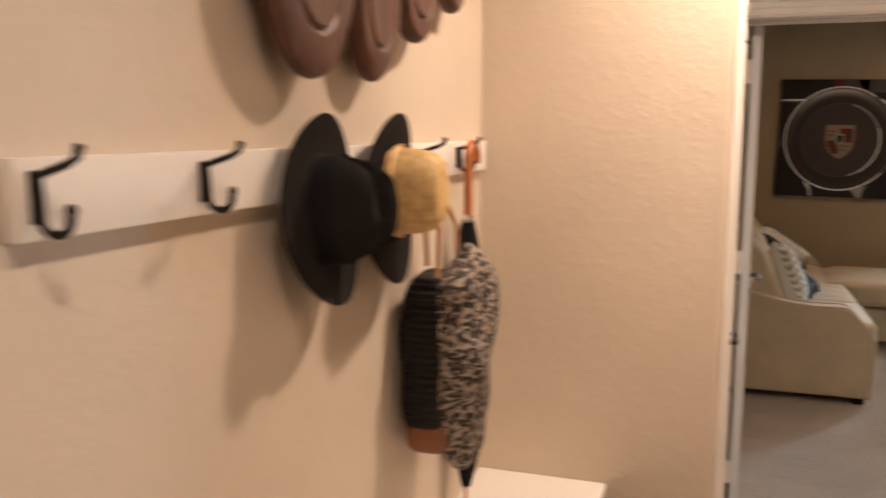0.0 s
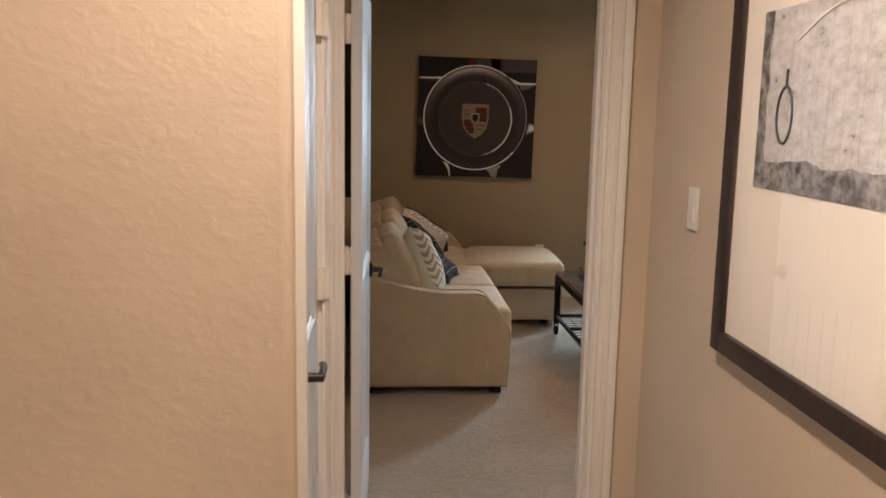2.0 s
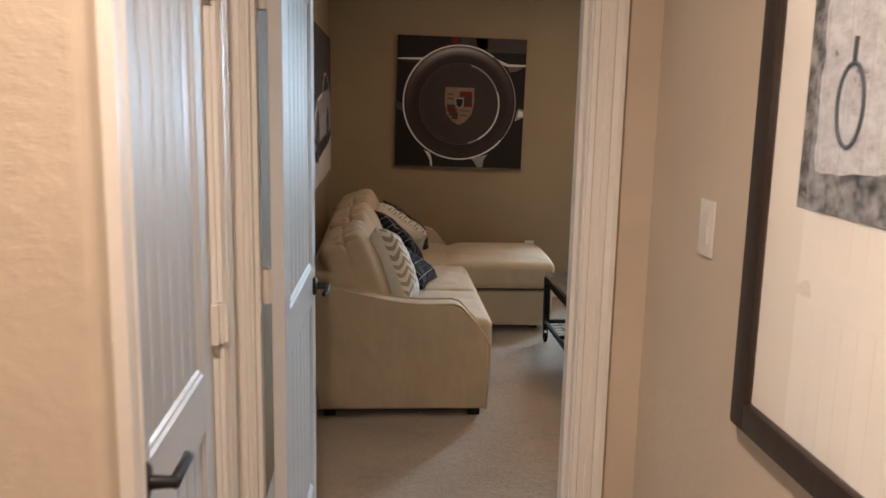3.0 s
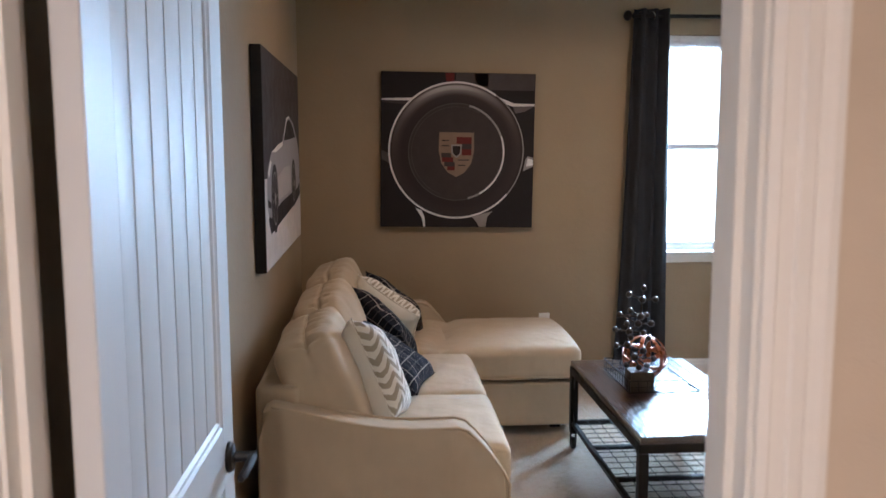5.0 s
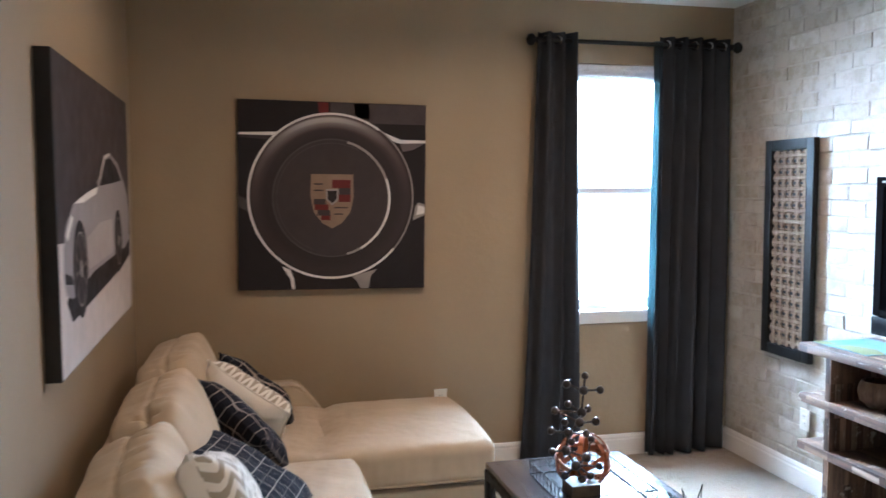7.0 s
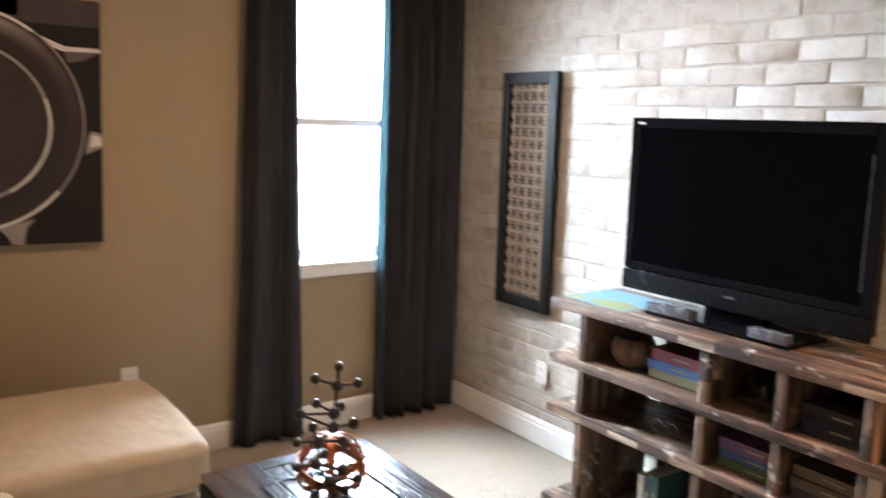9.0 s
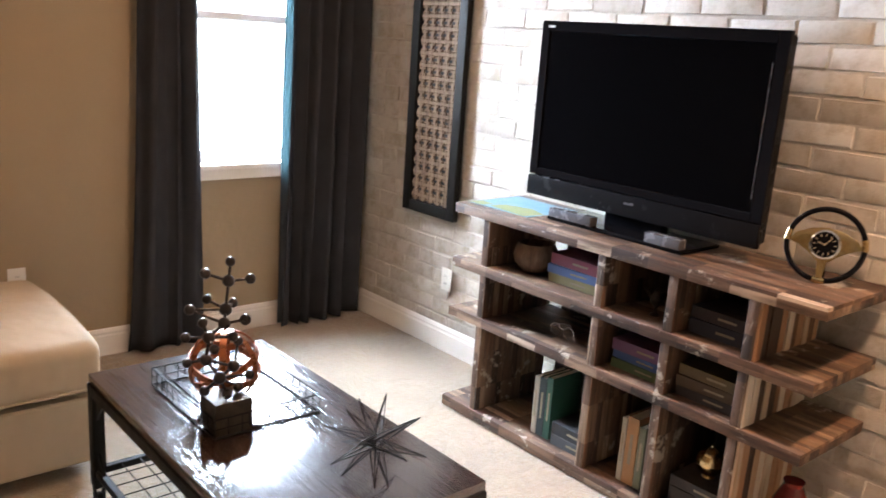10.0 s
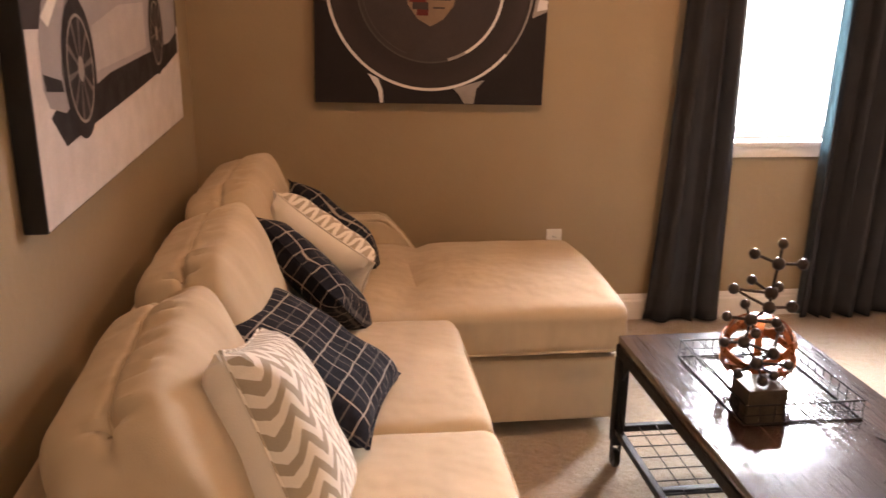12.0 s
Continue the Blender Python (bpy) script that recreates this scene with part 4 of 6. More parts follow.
def car_canvas():
    """A wide print of a pale sports car on a pale floor; x runs along the print, y up."""
    W, H = 1.63, 0.955
    c = thing("wall_canvas", (0, 0, 0), "wide canvas print of a silver sports car", "wall art")
    part("canvas", slab(0, W, 0, H, 0, 0.046, 0.003), CANVAS_EDGE, c, "black wrapped canvas edge")
    bm = bmesh.new()
    k, s = 0.0468, 0.0005
    flat(bm, [(0.004, 0.004), (W - 0.004, 0.004), (W - 0.004, H - 0.004), (0.004, H - 0.004)], k, PI["charcoal"])
    flat(bm, [(0.004, 0.004), (W - 0.004, 0.004), (W - 0.004, 0.34), (0.9, 0.37), (0.004, 0.40)], k + s, PI["floor"])
    flat(bm, [(0.10, 0.24), (0.18, 0.17), (0.40, 0.19), (0.9, 0.23), (1.35, 0.27), (1.60, 0.31), (1.60, 0.40), (0.4, 0.36)], k + 2 * s, PI["night"])
    body = [(0.07, 0.30), (0.10, 0.26), (0.20, 0.24), (0.24, 0.25), (0.60, 0.30), (1.10, 0.33), (1.45, 0.35), (1.58, 0.38), (1.60, 0.50), (1.56, 0.58), (1.46, 0.64), (1.28, 0.715), (1.05, 0.745), (0.90, 0.725), (0.72, 0.60), (0.50, 0.575), (0.25, 0.535), (0.12, 0.47), (0.075, 0.40)]
    flat(bm, body, k + 3 * s, PI["body"])
    flat(bm, [(0.45, 0.31), (1.06, 0.345), (1.06, 0.48), (0.75, 0.47), (0.47, 0.42)], k + 4 * s, PI["bodylow"])
    flat(bm, [(0.25, 0.535), (0.50, 0.575), (0.72, 0.60), (0.70, 0.575), (0.42, 0.54)], k + 5 * s, PI["bright"])
    flat(bm, [(0.77, 0.605), (0.93, 0.71), (1.05, 0.725), (1.22, 0.70), (1.36, 0.645), (1.10, 0.625)], k + 5 * s, PI["night"])
    flat(bm, [(0.72, 0.60), (0.90, 0.725), (1.05, 0.745), (1.05, 0.735), (0.91, 0.712), (0.745, 0.603)], k + 6 * s, PI["bright"])
    flat(bm, [(0.10, 0.44), (0.20, 0.50), (0.24, 0.49), (0.14, 0.42)], k + 5 * s, PI["bright"])
    flat(bm, [(0.075, 0.33), (0.19, 0.31), (0.20, 0.285), (0.085, 0.295)], k + 5 * s, PI["night"])
    flat(bm, [(0.70, 0.615), (0.76, 0.64), (0.77, 0.605), (0.72, 0.60)], k + 7 * s, PI["body"])
    for cx, cy, r, sq in ((0.335, 0.325, 0.118, 1.22), (1.225, 0.385, 0.10, 1.2)):
        disc(bm, (cx, cy), r * 1.1, k + 6 * s, PI["night"], 48, sq)
        for q in range(0, 360, 36):
            a = radians(q + 8)
            w = radians(4)
            pts = [(cx + rr * r * math.cos(a + d), cy + rr * r * sq * math.sin(a + d)) for rr, d in ((0.15, -w * 2), (0.8, -w), (0.8, w), (0.15, w * 2))]
            flat(bm, pts, k + 8 * s, PI["sheen"])
        prev = None
        for i in range(49):
            a = 2 * math.pi * i / 48
            cur = [bm.verts.new((cx + rr * r * math.cos(a), cy + rr * r * sq * math.sin(a), k + 8 * s)) for rr in (0.80, 0.85)]
            if prev:
                bm.faces.new((prev[0], prev[1], cur[1], cur[0])).material_index = PI["silver"]
            prev = cur
        disc(bm, (cx, cy), r * 0.2, k + 9 * s, PI["silver"], 24, sq)
    for v in list(bm.verts)[9:]:
        v.co.y -= 0.018 + 0.026 * v.co.x
    part("print", bm, PM, c, "printed silver car on a pale studio floor", smooth=False)
    return c


art = car_canvas()
art.matrix_world = Matrix.Translation((XL + 0.001, 6.10, 1.092)) @ Matrix(((0, 0, 1), (1, 0, 0), (0, 1, 0))).to_4x4() @ Matrix.Diagonal((0.972, 0.982, 1, 1))


# ---- den: sofa ----
SY0, SY1 = 5.52, 8.10
sofa = thing("sectional_sofa", (0.0, 0.0, 0.0), "cream upholstered sectional sofa with a chaise and sloping arms", "sofa")
ARM = [(0.36, 0.045), (1.225, 0.045), (1.235, 0.20), (1.238, 0.385), (1.215, 0.43), (1.165, 0.50), (1.115, 0.575), (1.085, 0.606), (1.05, 0.618), (0.97, 0.617), (0.88, 0.616), (0.79, 0.623), (0.70, 0.637), (0.60, 0.66), (0.50, 0.687), (0.42, 0.708), (0.38, 0.715), (0.35, 0.70), (0.335, 0.60), (0.335, 0.30)]
ARM = [(x, z - 0.018 if z > 0.5 else z) for x, z in ARM]
for y0, y1 in ((SY0, SY0 + 0.135), (SY1 - 0.135, SY1)):
    arm = part("arm", prism(bmesh.new(), ARM, y0, y1, 1, 0.018), SOFA, sofa)
    for y in (y0 + 0.006, y1 - 0.006):
        part("piping", tube(bmesh.new(), [(x, y, z + 0.001) for x, z in ARM[1:17]], 0.0065, 8), SOFA_PIPE, arm)
part("back_frame", slab(0.31, 0.47, SY0 + 0.10, SY1 - 0.10, 0.045, 0.745, 0.03, 4), SOFA, sofa)
part("base", slab(0.45, 1.215, SY0 + 0.13, 7.20, 0.05, 0.325, 0.015, 3), SOFA, sofa)
part("chaise_base", slab(0.45, 1.885, 7.12, SY1 - 0.02, 0.05, 0.298, 0.018, 3), SOFA, sofa)
part("piping", tube(bmesh.new(), [(1.878, 7.128, 0.06), (1.884, 7.126, 0.20), (1.878, 7.128, 0.29)], 0.006, 8), SOFA_PIPE, sofa)
for x, y in ((0.42, 5.59), (1.17, 5.59), (1.78, 7.26), (1.78, 8.0), (0.42, 8.0), (1.17, 7.9)):
    part("foot", slab(x - 0.03, x + 0.03, y - 0.03, y + 0.03, 0.0, 0.055, 0.004), BLACK, sofa, "short dark block foot")


def boxed(w, d, h, r, seed, crown=0.02, dip=None, n=26, lumps=0.004):
    """A boxed foam cushion about the origin: rounded edges of radius r, a soft crown on top, and, where wanted, a crease across it."""
    bm = bmesh.new()
    bmesh.ops.create_cube(bm, size=2)
    bmesh.ops.subdivide_edges(bm, edges=bm.edges, cuts=n, use_grid_fill=True)
    half = Vector((w / 2, d / 2, h / 2))
    for v in bm.verts:
        p = Vector([0.45 * c + 0.55 * math.sin(c * math.pi / 2) for c in v.co])
        q = Vector([p[k] * half[k] for k in range(3)])
        core = Vector([max(-(half[k] - r), min(half[k] - r, q[k])) for k in range(3)])
        q = core + (q - core).normalized() * r
        u, t = q.x / half.x, q.y / half.y
        if q.z > 0:
            q.z += crown * (1 - abs(u) ** 2.5) * (1 - abs(t) ** 2.5)
        if dip is not None:
            fold = math.exp(-((q.x - dip - 0.05 * t) / 0.045) ** 2)
            q.z -= 0.022 * fold * max(0.0, q.z / half.z)
            if q.z > 0 and q.x > dip:
                q.z += 0.03 * (1 - math.exp(-((q.x - dip) / 0.12) ** 2)) * (1 - t * t)
        q += lumps * noise.noise_vector(q * 6 + Vector((seed, 2 * seed, 0)))
        q.z += 0.0025 * noise.noise((q.x * 25 + seed, q.y * 7, seed))
        v.co = q
    return bm


def welt(w, d, r, z, seed):
    """The sewn edge that runs round a boxed cushion at height z."""
    pts = []
    for k in range(72):
        q = 2 * math.pi * (k + 0.5) / 72
        c, t = math.cos(q), math.sin(q)
        m = max(abs(c) / (w / 2), abs(t) / (d / 2))
        x, y = c / m, t / m
        cx, cy = max(-(w / 2 - r), min(w / 2 - r, x)), max(-(d / 2 - r), min(d / 2 - r, y))
        o = Vector((x - cx, y - cy, 0))
        o = o.normalized() * (r * 0.93) if o.length > 1e-6 else o
        pts.append((cx + o.x, cy + o.y, z + 0.002 * math.sin(3 * q + seed)))
    return tube(bmesh.new(), pts, 0.0035, 6, closed=True)


for i, (y0, y1) in enumerate(((5.645, 6.340), (6.344, 7.098))):
    seat = part("seat_cushion", boxed(0.80, y1 - y0, 0.170, 0.042, 3.0 + i, 0.022), SOFA, sofa, at=pose(0.868, (y0 + y1) / 2, 0.402))
    part("welt", welt(0.80, y1 - y0, 0.042, 0.060, i), SOFA_PIPE, seat)
chaise = part("chaise_cushion", boxed(1.435, 0.875, 0.185, 0.046, 8.0, 0.012, dip=-0.03, n=34), SOFA, sofa, "long cream chaise cushion", at=pose(1.185, 7.54, 0.405))
part("welt", welt(1.435, 0.875, 0.046, -0.072, 2.0), SOFA_PIPE, chaise)


def back_cushion(w, d, h, seed):
    """A loose boxed back cushion about the origin: domed front, top seam sunk in a valley, pinched top corners, pull wrinkles."""
    bm = puff(w, d, h, 52, 0.27, 0.007, seed, 0.03)
    for v in bm.verts:
        x, y, z = v.co
        u, q, p = x / (w / 2), y / (d / 2), z / (h / 2)
        if x > 0:
            v.co.x += 0.035 * (1 - q * q) * (1 - p * p)
        crown = max(0.0, p)
        v.co.z -= 0.006 * math.exp(-((x - 0.012) / 0.011) ** 2) * crown ** 2
        wave = math.sin(24 * q + 6 * noise.noise((q * 3 + seed, 0, 0)))
        v.co.z += 0.007 * math.exp(-((x - 0.05) / 0.04) ** 2) * crown ** 3 * wave * abs(wave)
        for side in (-1, 1):
            a, b = (y - side * 0.80 * d / 2), x - 0.014
            cross = math.exp(-(a / 0.010) ** 2 - (b / 0.055) ** 2) + 0.8 * math.exp(-(a / 0.05) ** 2 - (b / 0.011) ** 2)
            v.co.z -= 0.022 * cross * crown ** 2
            v.co.z -= 0.02 * max(0.0, side * q - 0.8) / 0.2 * crown
        v.co.x += 0.009 * noise.noise((y * 6 + seed, z * 3, seed)) * max(0.0, u)
    return bm


for i, (y0, y1, lean, up) in enumerate(((5.645, 6.345, 23, 0.0), (6.35, 7.10, 20, 0.01), (7.11, 7.93, 18, 0.015))):
    bm = back_cushion(0.255, y1 - y0, 0.47, 20.0 + 3 * i)
    top = [v.co.copy() for v in bm.verts if v.co.z > 0.1 and abs(v.co.x - 0.012) < 0.012]
    pts = []
    for j in range(33):
        y = (-0.86 + 1.72 * j / 32) * (y1 - y0) / 2
        near = sorted(top, key=lambda c: abs(c.y - y) + 0.5 * abs(c.x - 0.012))[:4]
        pts.append((0.012, y, sum(c.z for c in near) / 4 + 0.0015))
    back = part("back_cushion", bm, SOFA, sofa, at=pose(0.55, (y0 + y1) / 2, 0.672 + up, 0, -lean, 2 - 2 * i))
    part("seam", tube(bmesh.new(), pts, 0.0022, 6), SOFA_PIPE, back)


def throw_pillow(label, mat, size, thick, centre, e1, e2, seed):
    p = thing("throw_pillow", centre, label, "pillow", "pillows on the sofa")
    p.matrix_world = oriented(centre, e1, e2)
    part("cover", pillow(size, thick, 22, seed), mat, p)
    h = size / 2
    pts = []
    for k in range(64):
        q = k / 64 * 4
        side, f = int(q), q - int(q)
        u = -1 + 2 * f
        inn = 1 - 0.075 * (1 - u * u)
        pts.append([(u * h, -h * inn), (h * inn, u * h), (-u * h, h * inn), (-h * inn, -u * h)][side])
    part("piping", tube(bmesh.new(), [(x, y, 0) for x, y in pts], 0.0035, 6, closed=True), mat, p)
    return p


throw_pillow("cream pillow with a tan and white chevron front", CHEVRON, 0.43, 0.20, (0.752, 5.96, 0.70), (0.06, 0.95, -0.30), (-0.38, 0.26, 0.89), 1.0)
throw_pillow("navy plaid pillow leaning on the sofa back", PLAID, 0.47, 0.14, (0.792, 6.455, 0.640), (0.228, 0.971, -0.074), (-0.82, 0.232, 0.523), 2.0)
throw_pillow("navy plaid pillow leaning in the sofa corner", PLAID, 0.43, 0.14, (0.795, 7.03, 0.665), (0.628, -0.596, -0.501), (0.265, 0.769, -0.582), 3.0)
throw_pillow("cream pillow with a chevron front behind a plaid pillow", CHEVRON, 0.43, 0.21, (0.80, 7.34, 0.645), (0.778, -0.38, -0.50), (-0.104, 0.707, -0.699), 4.0)
throw_pillow("navy plaid pillow tucked at the far sofa arm", PLAID, 0.42, 0.14, (0.865, 7.60, 0.655), (0.70, -0.42, -0.5), (0.15, 0.75, -0.60), 5.0)


# ---- den: coffee table ----
TX0, TX1, TY0, TY1, TZ = 1.781, 2.40, 5.70, 6.90, 0.483
tbl = thing("coffee_table", (TX0, TY0, 0.0), "dark oak and black iron coffee table on casters", "coffee table")
TW, TL = TX1 - TX0, TY1 - TY0
part("tabletop", slab(0.004, TW - 0.004, 0.004, TL - 0.004, TZ - 0.03, TZ, 0.004), TABLEWOOD, tbl, "dark stained oak top")
bm = bmesh.new()
for a in ((0, TW, 0, 0.02), (0, TW, TL - 0.02, TL), (0, 0.02, 0.02, TL - 0.02), (TW - 0.02, TW, 0.02, TL - 0.02)):
    box(bm, a[0], a[1], a[2], a[3], TZ - 0.07, TZ - 0.031, 0.003, 1)
part("apron", bm, BLACK, tbl)
for x in (0.0, TW - 0.04):
    for y in (0.0, TL - 0.04):
        leg = part("leg", slab(x, x + 0.04, y, y + 0.04, 0.095, TZ - 0.071, 0.004), BLACK, tbl)
        sy = 1 if y == 0 else -1
        yy = y + 0.04 if y == 0 else y
        bm = prism(bmesh.new(), [(yy, TZ - 0.072), (yy + sy * 0.06, TZ - 0.072), (yy, TZ - 0.15)], x + 0.014, x + 0.022, 0)
        part("gusset", bm, BLACK, leg)
        bm = prism(bmesh.new(), [(yy, 0.155), (yy + sy * 0.05, 0.155), (yy, 0.215)], x + 0.014, x + 0.022, 0)
        part("gusset", bm, BLACK, leg)
        bm = bmesh.new()
        for dx in (0.004, 0.032):
            box(bm, x + dx, x + dx + 0.004, y + 0.006, y + 0.034, 0.028, 0.094, 0.001, 1)
        box(bm, x + 0.004, x + 0.036, y + 0.006, y + 0.034, 0.086, 0.094, 0.001, 1)
        caster = part("caster_fork", bm, BLACK, leg)
        bm = lathe(bmesh.new(), [(0, -0.01), (0.03, -0.01), (0.033, -0.006), (0.033, 0.006), (0.03, 0.01), (0, 0.01)], 24)
        bmesh.ops.rotate(bm, verts=bm.verts, matrix=Matrix.Rotation(radians(90), 3, "Y"))
        bmesh.ops.translate(bm, verts=bm.verts, vec=(x + 0.02, y + 0.02, 0.0332))
        part("caster_wheel", bm, BLACK, leg)
SZ = 0.145
bm = bmesh.new()
for a in ((0.041, TW - 0.041, 0.005, 0.03), (0.041, TW - 0.041, TL - 0.03, TL - 0.005), (0.005, 0.03, 0.041, TL - 0.041), (TW - 0.03, TW - 0.005, 0.041, TL - 0.041)):
    box(bm, a[0], a[1], a[2], a[3], SZ - 0.012, SZ + 0.012, 0.003, 1)
for f in (1 / 3, 2 / 3):
    box(bm, 0.031, TW - 0.031, TL * f - 0.012, TL * f + 0.012, SZ - 0.01, SZ + 0.01, 0.002, 1)
part("shelf_frame", bm, BLACK, tbl)
for i in range(1, 9):
    x = 0.03 + (TW - 0.06) * i / 9
    part("shelf_wire", rod(bmesh.new(), (x, 0.028, SZ + 0.008), (x, TL - 0.028, SZ + 0.008), 0.0022, 6), BLACK, tbl)
for i in range(1, 17):
    y = 0.03 + (TL - 0.06) * i / 17
    part("shelf_wire", rod(bmesh.new(), (0.028, y, SZ + 0.0125), (TW - 0.028, y, SZ + 0.0125), 0.0022, 6), BLACK, tbl)

# wire tray
TRX, TRY, TRW, TRL, TRH = 1.915, 6.275, 0.335, 0.43, 0.058
tray = thing("wire_tray", (TRX, TRY, TZ), "rectangular black wire tray on the coffee table", "tray")
for z, r in ((0.0035, 0.0032), (TRH / 2, 0.0016), (TRH, 0.0028)):
    part("rim_wire", tube(bmesh.new(), [(0, 0, z), (TRW, 0, z), (TRW, TRL, z), (0, TRL, z)], r, 6, closed=True), BLACK, tray)
for i in range(9):
    for x, y in ((TRW * i / 8, 0), (TRW * i / 8, TRL)):
        part("upright_wire", rod(bmesh.new(), (x, y, 0.003), (x, y, TRH), 0.0016, 6), BLACK, tray)
for i in range(1, 11):
    for x in (0, TRW):
        part("upright_wire", rod(bmesh.new(), (x, TRL * i / 11, 0.003), (x, TRL * i / 11, TRH), 0.0016, 6), BLACK, tray)
for i in range(1, 5):
    part("floor_wire", rod(bmesh.new(), (TRW * i / 5, 0, 0.0022), (TRW * i / 5, TRL, 0.0022), 0.0016, 6), BLACK, tray)
for y in (-0.002, TRL + 0.002):
    pts = [(TRW / 2 - 0.06, y, TRH), (TRW / 2 - 0.06, y, 0.016), (TRW / 2 - 0.052, y, 0.01), (TRW / 2 + 0.052, y, 0.01), (TRW / 2 + 0.06, y, 0.016), (TRW / 2 + 0.06, y, TRH)]
    part("handle", tube(bmesh.new(), pts, 0.0022, 6), BLACK, tray)

# molecule sculpture
MX, MY = 1.975, 6.325
mol = thing("molecule_sculpture", (MX, MY, TZ + 0.006), "dark metal ball-and-rod molecule sculpture on a block", "sculpture")
part("block_base", slab(-0.055, 0.055, -0.05, 0.05, 0.0, 0.094, 0.003), plain("mottled_bronze", (0.06, 0.048, 0.036), 0.4, 0.7, 0.4, 22, 0.3, 80), mol, "mottled bronze block")
ATOMS = [(0.01, 0.0, 0.478, 12), (-0.052, 0.02, 0.447, 13), (0.005, 0.0, 0.425, 15), (0.062, -0.015, 0.427, 13),
         (-0.034, 0.05, 0.365, 12), (-0.092, 0.03, 0.350, 13), (0.002, 0.01, 0.342, 16), (0.044, 0.05, 0.342, 12), (-0.022, -0.03, 0.318, 15), (0.040, -0.03, 0.318, 14),
         (-0.055, 0.03, 0.306, 12), (-0.122, -0.01, 0.290, 12), (-0.056, -0.01, 0.278, 15), (0.004, -0.03, 0.276, 12), (-0.06, -0.05, 0.258, 12),
         (-0.06, 0.0, 0.212, 15), (0.006, -0.03, 0.190, 15), (0.05, 0.03, 0.235, 12), (-0.105, 0.02, 0.205, 12), (-0.03, -0.02, 0.160, 16), (0.06, -0.02, 0.150, 12), (-0.055, 0.02, 0.112, 13), (-0.012, -0.03, 0.112, 13), (0.035, 0.0, 0.112, 13)]
BONDS = [(0, 2), (1, 2), (3, 2), (2, 6), (4, 6), (5, 8), (6, 7), (6, 8), (8, 9), (8, 12), (10, 12), (11, 12), (13, 12), (14, 12), (12, 15), (15, 18), (15, 16), (16, 17), (16, 19), (19, 20), (19, 21), (19, 22), (19, 23), (5, 6), (15, 19)]
for x, y, z, r in ATOMS:
    part("atom", ball(bmesh.new(), (x, y, z), r / 880), GREY_IRON, mol)
for a, b in BONDS:
    part("bond", rod(bmesh.new(), ATOMS[a][:3], ATOMS[b][:3], 0.0042), GREY_IRON, mol)

# armillary ball of copper bands
gyro = thing("armillary_sphere", (2.055, 6.50, TZ + 0.0055), "copper brown open sphere of curved bands", "ornament")
GR = 0.108
for i, (rx, rz) in enumerate(((90, 0), (90, 60), (90, 120), (18, 20), (-25, 70))):
    bm = bmesh.new()
    n = 48
    rows = []
    for k in range(n):
        q = 2 * math.pi * k / n
        rows.append([bm.verts.new((rr * math.cos(q), rr * math.sin(q), h)) for rr, h in ((GR, -0.010), (GR, 0.010), (GR - 0.005, 0.010), (GR - 0.005, -0.010))])
    for k in range(n):
        a, b = rows[k], rows[(k + 1) % n]
        for j in range(4):
            bm.faces.new((a[j], a[(j + 1) % 4], b[(j + 1) % 4], b[j]))
    part("band", bm, COPPER, gyro, at=pose(0, 0, GR, rx, 0, rz))
for s in (0.004, 2 * GR - 0.006):
    part("pivot", ball(bmesh.new(), (0, 0, s), 0.009), COPPER, gyro)

# wire star
star = thing("wire_star", (2.15, 5.865, TZ), "spiky dark wire star ornament on the coffee table", "ornament", rz=25)
star.matrix_world = star.matrix_world @ Matrix.Diagonal((0.92, 0.92, 0.98, 1))
rs = random.Random(5)
tips = []
for i in range(16):
    zz = 1 - 2 * (i + 0.5) / 16
    q = i * 2.39996
    rr = math.sqrt(1 - zz * zz)
    tips.append(Vector((rr * math.cos(q), rr * math.sin(q), zz * 0.8)) * 0.15 + Vector((0, 0, 0.1)))
low = min(t.z for t in tips)
tips = [t - Vector((0, 0, low - 0.002)) for t in tips]
mid = Vector((0, 0, 0.1 - low))
for i, tip in enumerate(tips):
    d = (tip - mid).normalized()
    side = d.cross(Vector((0.3, 0.5, 0.8))).normalized()
    oth = d.cross(side)
    for j in range(3):
        q = 2 * math.pi * j / 3
        foot = mid + 0.018 * (math.cos(q) * side + math.sin(q) * oth)
        part("spike_wire", rod(bmesh.new(), foot, tip, 0.0018, 6), BLACK, star)


# ---- den: wall panel, outlets ----
def outlet(loc, rz, label, plugged=True):
    o = thing("wall_outlet", loc, label, "outlet", rz=rz)
    part("cover_plate", slab(-0.037, 0.037, -0.006, 0.0, -0.058, 0.058, 0.002), WHITE_PLASTIC, o)
    for z in (-0.02, 0.02):
        sock = part("socket", slab(-0.017, 0.017, -0.0085, -0.0055, z - 0.014, z + 0.014, 0.002), WHITE_PLASTIC, o)
        for x in (-0.006, 0.006):
            part("slot", slab(x - 0.001, x + 0.001, -0.0092, -0.0084, z - 0.004, z + 0.005), BLACK, sock)
    return o


outlet((3.735, 7.415, 0.385), -90, "white plastic outlet on the brick wall")
outlet((1.905, YF - 0.0005, 0.42), 0, "white plastic outlet just above the chaise")

